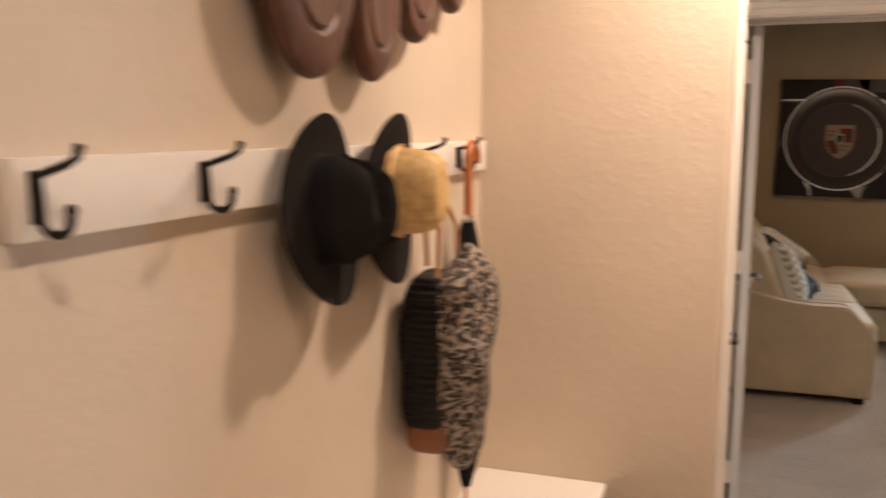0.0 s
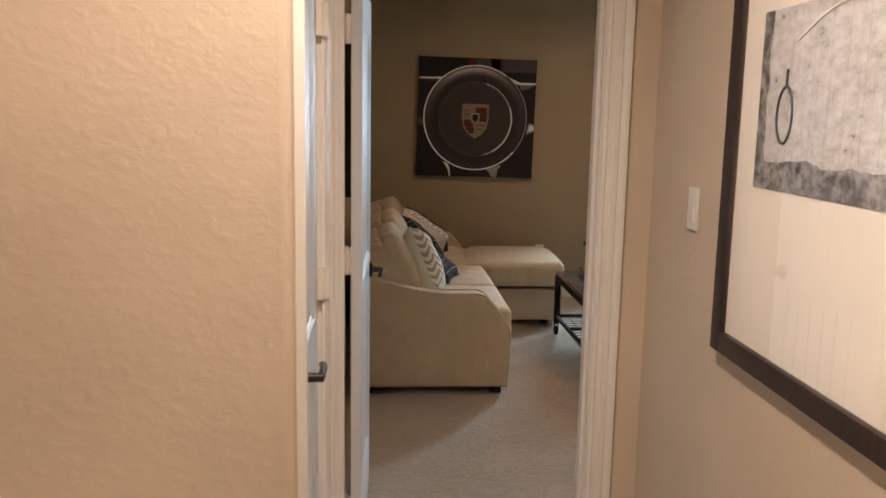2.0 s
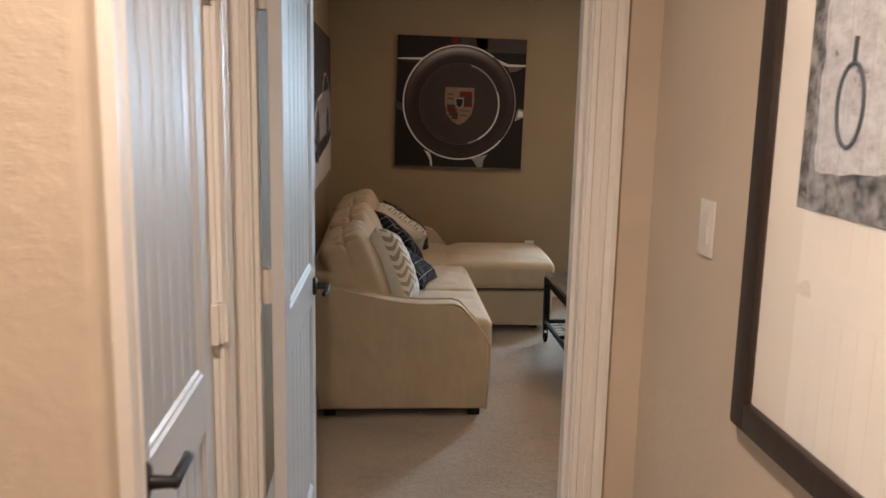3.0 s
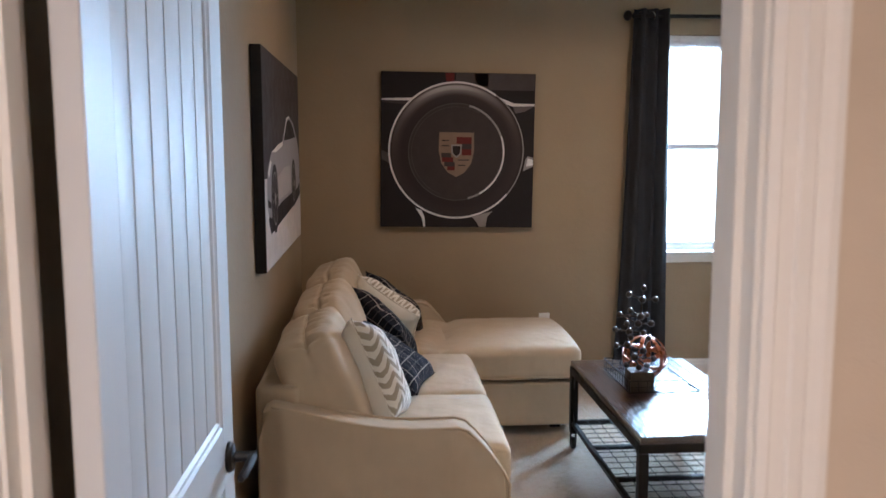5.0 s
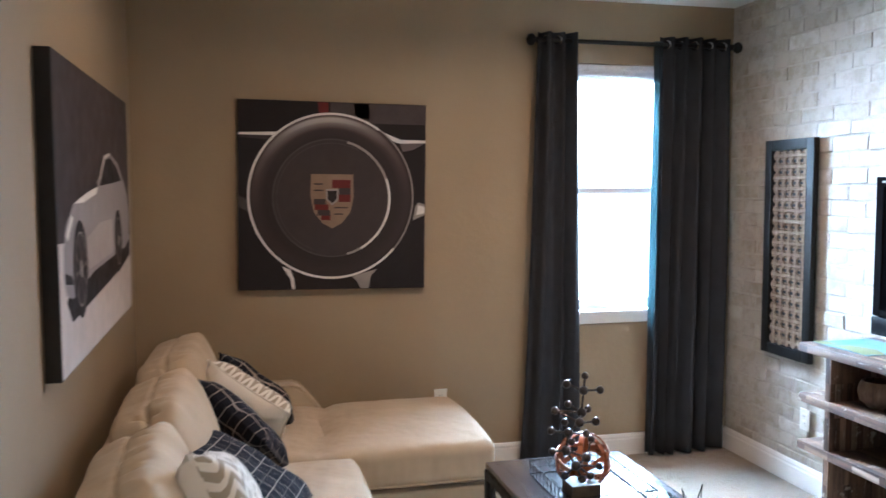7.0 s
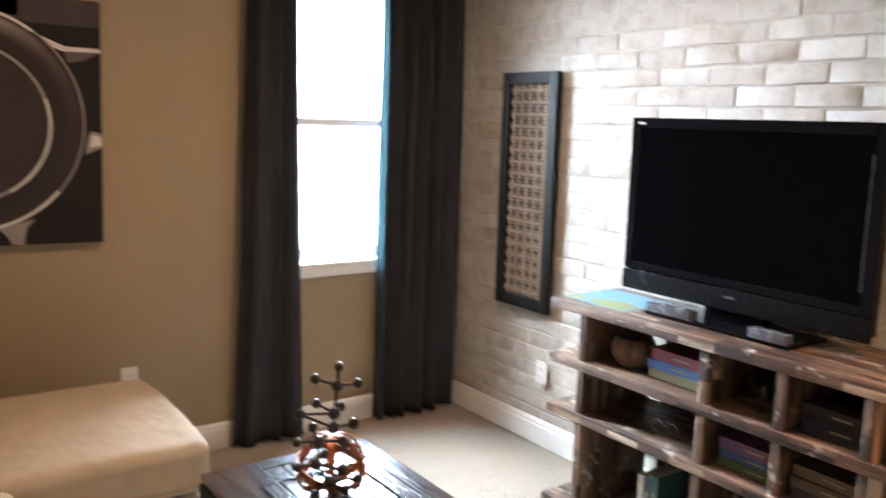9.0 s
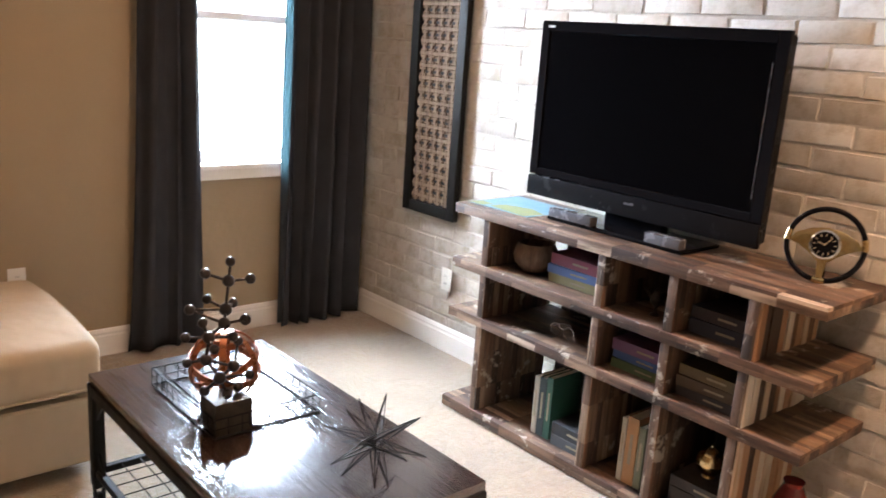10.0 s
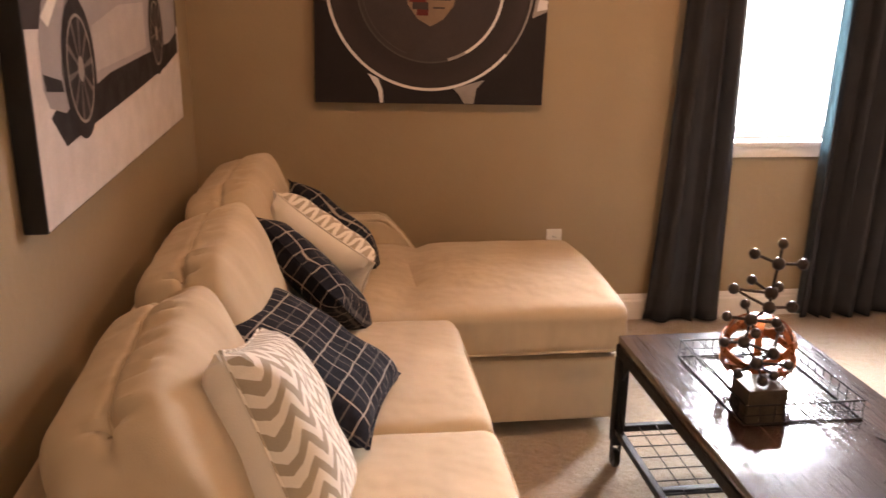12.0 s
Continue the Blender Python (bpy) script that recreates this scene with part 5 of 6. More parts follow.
scrn = thing("fretwork_panel", (3.738, 7.575, 0.0), "black framed pierced fretwork panel on the brick wall", "wall decor")
PY0, PY1, PZ0, PZ1 = -0.206, 0.206, 0.695, 1.893
bm = bmesh.new()
fw = 0.058
for y0, y1, z0, z1 in ((PY0, PY0 + fw, PZ0, PZ1), (PY1 - fw, PY1, PZ0, PZ1), (PY0 + fw, PY1 - fw, PZ0, PZ0 + fw), (PY0 + fw, PY1 - fw, PZ1 - fw, PZ1)):
    box(bm, -0.034, 0.0, y0, y1, z0, z1, 0.004, 2)
part("frame", bm, BLACK, scrn, "black wooden frame")
FRET = wood_mat("carved_tan_fret", [(0.08, 0.05, 0.03), (0.18, 0.12, 0.075), (0.28, 0.20, 0.13)], 2, 10, 0.7)
NC, NR = 5, 18
cw, ch = (PY1 - PY0 - 2 * fw) / NC, (PZ1 - PZ0 - 2 * fw) / NR
part("panel_backing", slab(-0.006, -0.002, PY0 + fw - 0.004, PY1 - fw + 0.004, PZ0 + fw - 0.004, PZ1 - fw + 0.004), CANVAS_EDGE, scrn, smooth=False)
bm = bmesh.new()
for i in range(NC):
    for j in range(NR):
        y, z = PY0 + fw + (i + 0.5) * cw, PZ0 + fw + (j + 0.5) * ch
        notch = [(-0.5, -0.14), (-0.39, -0.14), (-0.39, -0.37), (-0.17, -0.37), (-0.17, -0.5)]
        cell = notch + [(-a, b) for a, b in notch[::-1]] + [(-a, -b) for a, b in notch] + [(a, -b) for a, b in notch[::-1]]
        prism(bm, [(y + a * cw * 0.995, z + b * ch * 0.995) for a, b in cell], -0.02, -0.011, 0)
        for k in range(4):
            q = radians(45 + 90 * k)
            ball(bm, (-0.02, y + 0.26 * cw * math.cos(q), z + 0.26 * ch * math.sin(q)), 0.0052, 6)
part("fretwork", bm, FRET, scrn, "carved tan fretwork of small crosses", smooth=False)


# ---- den: bookshelf ----
BX0, BX1 = 3.30, 3.722
shelf = thing("bookshelf", (BX0, 5.31, 0.0), "low open bookshelf of patchworked reclaimed wood", "bookshelf")
BD, BL = BX1 - BX0, 6.905 - 5.31
LEVELS = [(0.005, 0.052), (0.425, 0.465), (0.647, 0.688), (0.880, 0.9215)]
for z0, z1 in LEVELS:
    part("shelf_board", slab(0, BD, 0, BL, z0, z1, 0.004), PATCH_Y, shelf, "patchwork reclaimed board")
COLS = [0.205, 0.492, 0.790, 1.385]
for (a0, a1), (b0, b1) in zip(LEVELS, LEVELS[1:]):
    for k, y in enumerate(COLS):
        part("divider", slab(0.006, BD - 0.006, y, y + 0.036, a1, b0, 0.003), PATCH_Z, shelf)
        if k == 0:
            n = 11
            for i in range(n):
                w = (BD - 0.02) / n
                d = 0.004 + 0.007 * rs.random()
                part("strip", slab(0.01 + i * w, 0.01 + (i + 1) * w - 0.001, y - d, y - 0.0002, a1 + 0.0005, b0 - 0.0005, 0.001, 1), STRIP, shelf)
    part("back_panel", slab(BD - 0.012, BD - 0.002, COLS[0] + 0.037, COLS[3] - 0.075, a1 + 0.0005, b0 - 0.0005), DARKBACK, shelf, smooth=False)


def book(x, y, z, w, d, h, col, label, rz=0.0, lying=True, group="books"):
    """A closed book: cover, page block and spine bars. Lying: d along y is the spine's length, its spine faces -x."""
    b = thing("book", (x, y, z), label, "book", group, rz)
    cm = plain("cover_cloth", shade(col, 0.62), 0.6, 0, 0.12, 20, 0.2, 300)
    pm = BOOK_PAGES
    if lying:
        bm = slab(0, w, 0, d, 0, 0.003, 0.001, 1)
        box(bm, 0, w, 0, d, h - 0.003, h, 0.001, 1)
        box(bm, -0.001, 0.004, 0, d, 0, h, 0.0015, 1)
        cov = part("cover", bm, cm, b)
        part("page_block", slab(0.004, w - 0.004, 0.004, d - 0.004, 0.003, h - 0.003), pm, b, smooth=False)
        part("title_bar", slab(-0.0016, -0.0009, d * 0.2, d * 0.52, h * 0.42, h * 0.60), GILT, cov, smooth=False)
    else:
        bm = slab(0, w, 0, 0.003, 0, h, 0.001, 1)
        box(bm, 0, w, d - 0.003, d, 0, h, 0.001, 1)
        box(bm, -0.001, 0.004, 0, d, 0, h, 0.0015, 1)
        cov = part("cover", bm, cm, b)
        part("page_block", slab(0.004, w - 0.004, 0.003, d - 0.003, 0.004, h - 0.004), pm, b, smooth=False)
        part("title_bar", slab(-0.0016, -0.0009, d * 0.36, d * 0.64, h * 0.3, h * 0.75), GILT, cov, smooth=False)
    return b


BOOK_PAGES = plain("paper_edges", (0.62, 0.57, 0.47), 0.9, 0, 0.08, 60)
GILT = plain("faded_gilt", (0.26, 0.22, 0.15), 0.5, 0.2, 0.2, 90)
# upper row
for i, (h, col, d, lab) in enumerate(((0.036, (0.35, 0.33, 0.16), 0.235, "olive green cloth book lying on the shelf"), (0.034, (0.12, 0.22, 0.50), 0.24, "blue cloth book lying in a stack"), (0.045, (0.34, 0.09, 0.13), 0.235, "maroon cloth book on top of a stack"))):
    book(3.40, 6.205, 0.6885 + (0, 0.0365, 0.071)[i], 0.16, d, h, col, lab, rz=(0, 1.5, -1)[i])
for i, (h, col) in enumerate(((0.05, (0.03, 0.035, 0.06)), (0.042, (0.035, 0.025, 0.03)))):
    book(3.38, 5.575, 0.6885 + 0.0505 * i, 0.17, 0.215, h, col, "dark cloth book lying in the shelf", rz=(0, -2)[i])
# middle row
for i, (h, col, lab) in enumerate(((0.035, (0.10, 0.16, 0.07), "green cloth book lying in a stack"), (0.032, (0.06, 0.14, 0.36), "blue cloth book lying in a stack"), (0.042, (0.20, 0.09, 0.20), "purple cloth book on top of a stack"))):
    book(3.37, 5.85, 0.4655 + (0, 0.0355, 0.068)[i], 0.17, 0.225, h, col, lab, rz=(0, -1.2, 1)[i])
for i, (h, col, lab) in enumerate(((0.036, (0.045, 0.04, 0.045), "black cloth book lying in a stack"), (0.038, (0.12, 0.08, 0.045), "brown cloth book lying in a stack"), (0.038, (0.16, 0.115, 0.05), "tan cloth book on top of a stack"))):
    book(3.36, 5.565, 0.4655 + (0, 0.0365, 0.075)[i], 0.18, 0.225, h, col, lab, rz=(0, 1.5, -1)[i])
# lower row
y = 6.43
for d, h, col, lab in ((0.026, 0.245, (0.55, 0.50, 0.42), "cream book standing upright"), (0.036, 0.25, (0.03, 0.05, 0.06), "navy book standing upright"), (0.032, 0.262, (0.03, 0.12, 0.08), "green book standing upright with a gilt spine")):
    y -= d + 0.0015
    book(3.37, y, 0.0525, 0.17, d, h, col, lab, lying=False)
for i, (h, col) in enumerate(((0.045, (0.10, 0.11, 0.12)), (0.05, (0.025, 0.03, 0.035)))):
    book(3.36, 6.14, 0.0525 + 0.0455 * i, 0.18, 0.17, h, col, "dark book lying beside upright books")
y = 5.985
for d, h, col, lab in ((0.022, 0.25, (0.52, 0.48, 0.40), "cream book standing upright"), (0.05, 0.262, (0.60, 0.32, 0.14), "orange book standing upright"), (0.03, 0.24, (0.20, 0.21, 0.13), "olive book standing upright")):
    y -= d + 0.0015
    book(3.36, y, 0.0525, 0.17, d, h, col, lab, lying=False)
for i, h in enumerate((0.04, 0.045, 0.04)):
    book(3.36, 5.56, 0.0525 + (0, 0.0405, 0.086)[i], 0.18, 0.20, h, (0.035, 0.03, 0.028), "dark book lying in the bottom shelf")
gold = thing("brass_ball", (3.45, 5.67, 0.182), "round polished brass ornament on a stack of books", "ornament")
part("body", lathe(bmesh.new(), [(0, 0), (0.024, 0.0), (0.02, 0.006), (0.042, 0.03), (0.05, 0.055), (0.043, 0.085), (0.022, 0.104), (0.008, 0.11), (0.008, 0.118), (0, 0.12)], 28), BRASS, gold)
bowl = thing("bowl", (3.45, 6.565, 0.6885), "dark mottled round wooden bowl in the shelf", "bowl")
part("body", lathe(bmesh.new(), [(0, 0), (0.045, 0.0), (0.05, 0.004), (0.082, 0.035), (0.09, 0.07), (0.084, 0.10), (0.074, 0.118), (0.068, 0.118), (0.078, 0.098), (0.082, 0.07), (0.07, 0.035), (0.04, 0.012), (0, 0.01)], 32), wood_mat("mottled_bowl_wood", [(0.04, 0.022, 0.014), (0.14, 0.09, 0.06), (0.26, 0.19, 0.14)], 2, 8, 0.45), bowl)
for yy in (5.95, 6.36):
    g = thing("wire_spectacles" if yy > 6 else "small_bird_figure", (3.42, yy, 0.4655 if yy > 6 else 0.6885), "dark wire spectacles with shiny rims on the shelf" if yy > 6 else "small dark metal bird figure on the shelf", "spectacles" if yy > 6 else "ornament")
    if yy > 6:
        for dy in (-0.035, 0.035):
            part("rim", tube(bmesh.new(), arc((0, dy, 0.03), 0.026, 0, 345, 22, "yz"), 0.0022, 6, closed=True), CHROME, g)
        part("bridge", tube(bmesh.new(), [(0, -0.01, 0.036), (0, 0, 0.042), (0, 0.01, 0.036)], 0.002, 6), CHROME, g)
        for dy in (-0.06, 0.06):
            part("temple", tube(bmesh.new(), [(0, dy, 0.036), (0.07, dy, 0.034), (0.12, dy, 0.015), (0.125, dy, 0.003)], 0.002, 6), BLACK, g)
    else:
        bm = lathe(bmesh.new(), [(0, 0), (0.02, 0), (0.016, 0.006), (0.006, 0.012), (0.006, 0.03), (0.02, 0.045), (0.024, 0.06), (0.014, 0.08), (0.012, 0.09), (0, 0.1)], 20)
        tube(bm, [(0, 0.02, 0.06), (0, 0.05, 0.085), (0, 0.06, 0.088)], 0.006, 8, taper=[1.4, 0.8, 0.2])
        part("body", bm, GREY_IRON, g)
redb = thing("red_ornament", (3.50, 5.40, 0.0525), "round red glass ornament on the bottom board", "ornament")
part("body", lathe(bmesh.new(), [(0, 0), (0.03, 0), (0.05, 0.02), (0.065, 0.08), (0.06, 0.14), (0.04, 0.19), (0.03, 0.21), (0.034, 0.225), (0, 0.228)], 28), plain("deep_red_glaze", (0.16, 0.015, 0.012), 0.15), redb)

# map on the shelf top
mp_ = thing("map_sheet", (3.36, 6.55, 0.9217), "folded blue and green paper map lying on the bookshelf", "map")
part("sheet", slab(0, 0.30, 0.0, 0.34, 0, 0.0015), plain("map_paper_blue", (0.12, 0.26, 0.34), 0.5, 0, 0.1), mp_, smooth=False)
bm = bmesh.new()
for pts in ([(0.0, 0.02), (0.10, 0.0), (0.14, 0.10), (0.10, 0.22), (0.02, 0.24)], [(0.0, 0.26), (0.06, 0.25), (0.07, 0.33), (0.0, 0.335)]):
    flat(bm, pts, 0.0021, 0)
part("land", bm, plain("map_paper_green", (0.20, 0.23, 0.10), 0.5, 0, 0.2, 30), mp_, smooth=False)

# television
tv = thing("television", (3.53, 6.19, 0.9216), "black flat-screen television standing on the bookshelf", "television")
TVW, TV0, TV1 = 1.045, 0.06, 0.757
part("housing", slab(0.01, 0.06, -TVW / 2 + 0.01, TVW / 2 - 0.01, TV0 + 0.01, TV1 - 0.01, 0.012, 3), TVMATT, tv)
bm = bmesh.new()
for y0, y1, z0, z1 in ((-TVW / 2, -TVW / 2 + 0.042, TV0 + 0.085, TV1), (TVW / 2 - 0.042, TVW / 2, TV0 + 0.085, TV1), (-TVW / 2 + 0.042, TVW / 2 - 0.042, TV1 - 0.042, TV1), (-TVW / 2 + 0.042, TVW / 2 - 0.042, TV0 + 0.085, TV0 + 0.115)):
    box(bm, -0.008, 0.012, y0, y1, z0, z1, 0.002, 1)
part("bezel", bm, TVBLACK, tv)
part("speaker_bar", slab(-0.014, 0.012, -TVW / 2, TVW / 2, TV0, TV0 + 0.082, 0.006), TVMATT, tv)
part("screen", slab(-0.004, 0.006, -TVW / 2 + 0.041, TVW / 2 - 0.041, TV0 + 0.114, TV1 - 0.041), SCREEN, tv, smooth=False)
part("maker_mark", slab(-0.0155, -0.0138, -0.022, 0.022, TV0 + 0.048, TV0 + 0.056), TVGREY, tv, smooth=False)
part("maker_mark", slab(-0.0095, -0.0078, TVW / 2 - 0.068, TVW / 2 - 0.036, TV1 - 0.026, TV1 - 0.018), WHITE_PLASTIC, tv, smooth=False)
part("side_strip", slab(-0.0095, -0.0078, -TVW / 2 + 0.046, -TVW / 2 + 0.048, TV0 + 0.16, TV1 - 0.1), TVGREY, tv, smooth=False)
part("stand_neck", slab(0.02, 0.07, -0.13, 0.13, 0.012, TV0 + 0.08, 0.005), TVBLACK, tv)
part("stand_base", slab(-0.11, 0.13, -0.31, 0.31, 0.0002, 0.014, 0.006, 3), TVBLACK, tv)
for y0, y1 in ((-0.30, -0.155), (0.09, 0.30)):
    part("stand_plate", slab(-0.113, -0.07, y0, y1, 0.0142, 0.05, 0.004), TVGREY, tv, "grey lacquered front plate")

# steering wheel clock
clk = thing("steering_wheel_clock", (3.555, 5.465, 0.9217), "brass desk clock shaped like a steering wheel", "clock", rz=-90 + 18)
tilt = pose(0, 0, 0.132, -14, 0, 0)
RW = 0.123
bm = bmesh.new()
tube(bm, arc((0, 0, 0), RW, 0, 352.5, 47, "xz"), 0.0095, 12, closed=True)
part("rim", bm, TVBLACK, clk, "black wheel rim", at=tilt)
for q in (8, 172, 270):
    a = radians(q)
    bm = bmesh.new()
    tube(bm, arc((0, 0, 0), RW, q - 9, q + 9, 8, "xz"), 0.0115, 12)
    part("brass_sleeve", bm, BRASS, clk, at=tilt)
spoke = [(-0.118, 0.0), (-0.10, 0.028), (-0.05, 0.052), (0.0, 0.06), (0.05, 0.052), (0.10, 0.028), (0.118, 0.0), (0.085, -0.01), (0.045, -0.035), (0.016, -0.06), (0.010, -0.115), (-0.010, -0.115), (-0.016, -0.06), (-0.045, -0.035), (-0.085, -0.01)]
part("spoke_plate", prism(bmesh.new(), spoke, -0.003, 0.003, 1, 0.001), BRASS, clk, at=tilt)
bm = lathe(bmesh.new(), [(0, 0), (0.05, 0.0), (0.052, 0.006), (0.05, 0.016), (0.044, 0.018), (0.042, 0.012), (0, 0.012)], 40)
bmesh.ops.rotate(bm, verts=bm.verts, matrix=Matrix.Rotation(radians(90), 3, "X"))
hub = part("clock_case", bm, CHROME, clk, "bright metal clock case", at=tilt)
bm = lathe(bmesh.new(), [(0, 0.0125), (0.0415, 0.0125), (0.0415, 0.0135), (0, 0.0135)], 40)
bmesh.ops.rotate(bm, verts=bm.verts, matrix=Matrix.Rotation(radians(90), 3, "X"))
part("dial", bm, TVBLACK, hub, "black dial")
for i in range(12):
    a = radians(30 * i)
    bm = slab(-0.0016, 0.0016, -0.0150, -0.0138, 0.028, 0.038)
    part("hour_mark", bm, GILT, hub, smooth=False, at=Matrix.Rotation(a, 4, "Y"))
for q, ln, w in ((40, 0.034, 0.0016), (-75, 0.024, 0.002)):
    part("clock_hand_bar", slab(-w, w, -0.0165, -0.0153, -0.004, ln), GILT, hub, smooth=False, at=Matrix.Rotation(radians(q), 4, "Y"))
clk.matrix_world = clk.matrix_world @ Matrix.Diagonal((0.91, 0.91, 0.91, 1))
part("easel_leg", tube(bmesh.new(), [(0.0, 0.012, 0.10), (0.0, 0.085, 0.006)], 0.008, 8), TVBLACK, clk)


# ---- hall ----
rack = thing("coat_rack", (HX0 + 0.0005, 0.742, 1.532), "long white painted coat rack board with iron hooks", "coat rack")
part("board", slab(0, 0.021, 0, 1.752, 0, 0.085, 0.003), TRIM, rack, "white painted board")
HOOKS = [0.022, 0.311, 0.598, 0.885, 1.171, 1.458]


def hook(parent, y, upper=True):
    bm = bmesh.new()
    box(bm, 0.021, 0.027, y - 0.0065, y + 0.0065, 0.018, 0.072, 0.002, 1)
    if upper:
        tube(bm, [(0.028, y, 0.066), (0.040, y, 0.071), (0.066, y, 0.079), (0.078, y, 0.086), (0.082, y, 0.098)], 0.0045, 8, taper=[1.1, 1, 1, 1, 1.25])
    tube(bm, [(0.028, y, 0.066), (0.03, y, 0.045), (0.031, y, 0.026)] + arc((0.049, y, 0.026), 0.018, 180, 360, 10, "xz") + [(0.068, y, 0.032)], 0.0048, 8)
    ball(bm, (0.068, y, 0.034), 0.0065, 10)
    part("coat_hook", bm, BLACK, parent, "black iron double coat hook")


for y in HOOKS:
    hook(rack, y, y not in (HOOKS[2], HOOKS[3]))


def hat(name, centre, label, mats, brim, crown_r, crown_h, tilt_m, band=None, pinch=0.0, brim_amp=0.012):
    """A felt or straw hat that hangs with its opening to the wall; built along +z, then turned."""
    h = thing(name, centre, label, "hat", "hats on the rack")
    h.matrix_world = Matrix.Translation(centre) @ tilt_m
    bm = lathe(bmesh.new(), [(crown_r * 1.0, 0.004), (crown_r * 1.12, 0.0), (brim * 0.86, -0.004), (brim, 0.002), (brim + 0.002, 0.006), (brim * 0.86, 0.002), (crown_r * 1.1, 0.008), (crown_r * 1.03, 0.016)], 56, squash=0.93)
    for v in bm.verts:
        r = math.hypot(v.co.x, v.co.y)
        if r > crown_r * 1.1:
            q = math.atan2(v.co.y, v.co.x)
            v.co.z += brim_amp * (r - crown_r) / (brim - crown_r) * (0.7 + math.cos(2 * q))
    part("brim", bm, mats, h)
    n = 44
    bm = bmesh.new()
    rows = []
    prof = [(1.02, 0.004), (1.02, 0.2), (1.0, 0.45), (0.96, 0.7), (0.9, 0.86), (0.78, 0.97), (0.55, 1.0), (0.28, 0.99)]
    for r, z in prof:
        row = []
        for k in range(n):
            q = 2 * math.pi * k / n
            x, y = crown_r * r * math.cos(q), crown_r * r * math.sin(q) * 0.9
            zz = crown_h * z
            if pinch and z > 0.5:
                zz -= pinch * crown_h * (z - 0.5) * 2 * math.exp(-(y / (0.3 * crown_r)) ** 2)
                if x > 0:
                    y *= 1 - 0.35 * pinch * (x / crown_r) * z
            row.append(bm.verts.new((x, y, zz)))
        rows.append(row)
    for a, b in zip(rows, rows[1:]):
        for k in range(n):
            bm.faces.new((a[k], a[(k + 1) % n], b[(k + 1) % n], b[k]))
    top = bm.verts.new((0, 0, crown_h * (0.99 - (pinch if pinch else 0))))
    for k in range(n):
        bm.faces.new((rows[-1][k], rows[-1][(k + 1) % n], top))
    part("crown", bm, mats, h)
    if band:
        bm = lathe(bmesh.new(), [(crown_r * 1.035, 0.012), (crown_r * 1.045, 0.02), (crown_r * 1.04, 0.05), (crown_r * 1.03, 0.052)], 56, squash=0.905)
        part("hat_band", bm, band, h, "dark hat band")
    return h


TOWALL = Matrix(((0, 0, 1), (0, 1, 0), (1, 0, 0))).to_4x4()
HZ = 1.545
hat("fedora_hat", (HX0 + 0.042, 1.36, 1.512), "black felt fedora hanging on the coat rack", FELT, 0.158, 0.088, 0.122, pose(0, 0, 0, 0, 0, 3) @ Matrix(((0, 0, 1), (0, 1, 0), (-1, 0, 0))).to_4x4() @ pose(0, 0, 0, 0, -5, 0), UMBRELLA, 0.75)
hat("sun_hat", (HX0 + 0.045, 1.655, 1.51), "black brimmed hat with a woven straw crown", FELT, 0.168, 0.082, 0.03, pose(0, 0, 0, 0, 0, 4) @ Matrix(((0, 0, 1), (0, 1, 0), (-1, 0, 0))).to_4x4(), None, 0.0)
hat("straw_hat", (HX0 + 0.07, 1.63, 1.528), "tan woven straw hat hung over a black one", STRAW, 0.0865, 0.083, 0.100, pose(0, 0, 0, 0, 0, 6) @ Matrix(((0, 0, 1), (0, 1, 0), (-1, 0, 0))).to_4x4(), None, 0.12, 0.003)

# handbag with a scarf
bag = thing("handbag", (HX0 + 0.0, 1.865, 0.93), "black and rust leather handbag hung by tan straps", "handbag")
bm = puff(0.12, 0.20, 0.37, 16, 0.46, 0.008, 31.0)
part("bag_body", bm, LEATHER_BLACK, bag, "black leather body", at=pose(0.075, 0, 0.215))
bm = puff(0.112, 0.172, 0.17, 14, 0.46, 0.006, 33.0)
part("bag_base", bm, LEATHER_TAN, bag, "rust leather base panel", at=pose(0.076, 0, 0.075))
for dx in (0.03, 0.105):
    pts = [(dx, -0.075, 0.40), (dx, -0.06, 0.50), (0.05, -0.02, 0.645), (0.05, 0.0, 0.655), (0.05, 0.02, 0.645), (dx, 0.06, 0.50), (dx, 0.075, 0.40)]
    part("strap", tube(bmesh.new(), pts, 0.006, 8), STRAP, bag, "tan leather strap")
scarf = thing("scarf", (HX0 + 0.125, 1.845, 0.965), "leopard print knitted scarf draped over the handbag", "scarf")
bm = puff(0.125, 0.185, 0.42, 34, 1.0, 0.034, 41.0)
part("upper_folds", bm, LEOPARD, scarf, at=pose(0.02, 0.0, 0.225, -6, 4, 0))
bm = puff(0.095, 0.165, 0.30, 26, 0.85, 0.028, 45.0)
part("hanging_end", bm, LEOPARD, scarf, at=pose(0.02, 0.02, 0.09, -4, 0, 0))
for i in range(12):
    y = -0.085 + 0.013 * i
    part("fringe", tube(bmesh.new(), [(0.03, y + 0.04, 0.01), (0.032, y + 0.043, -0.02), (0.03, y + 0.044, -0.036)], 0.003, 5), LEOPARD, scarf)

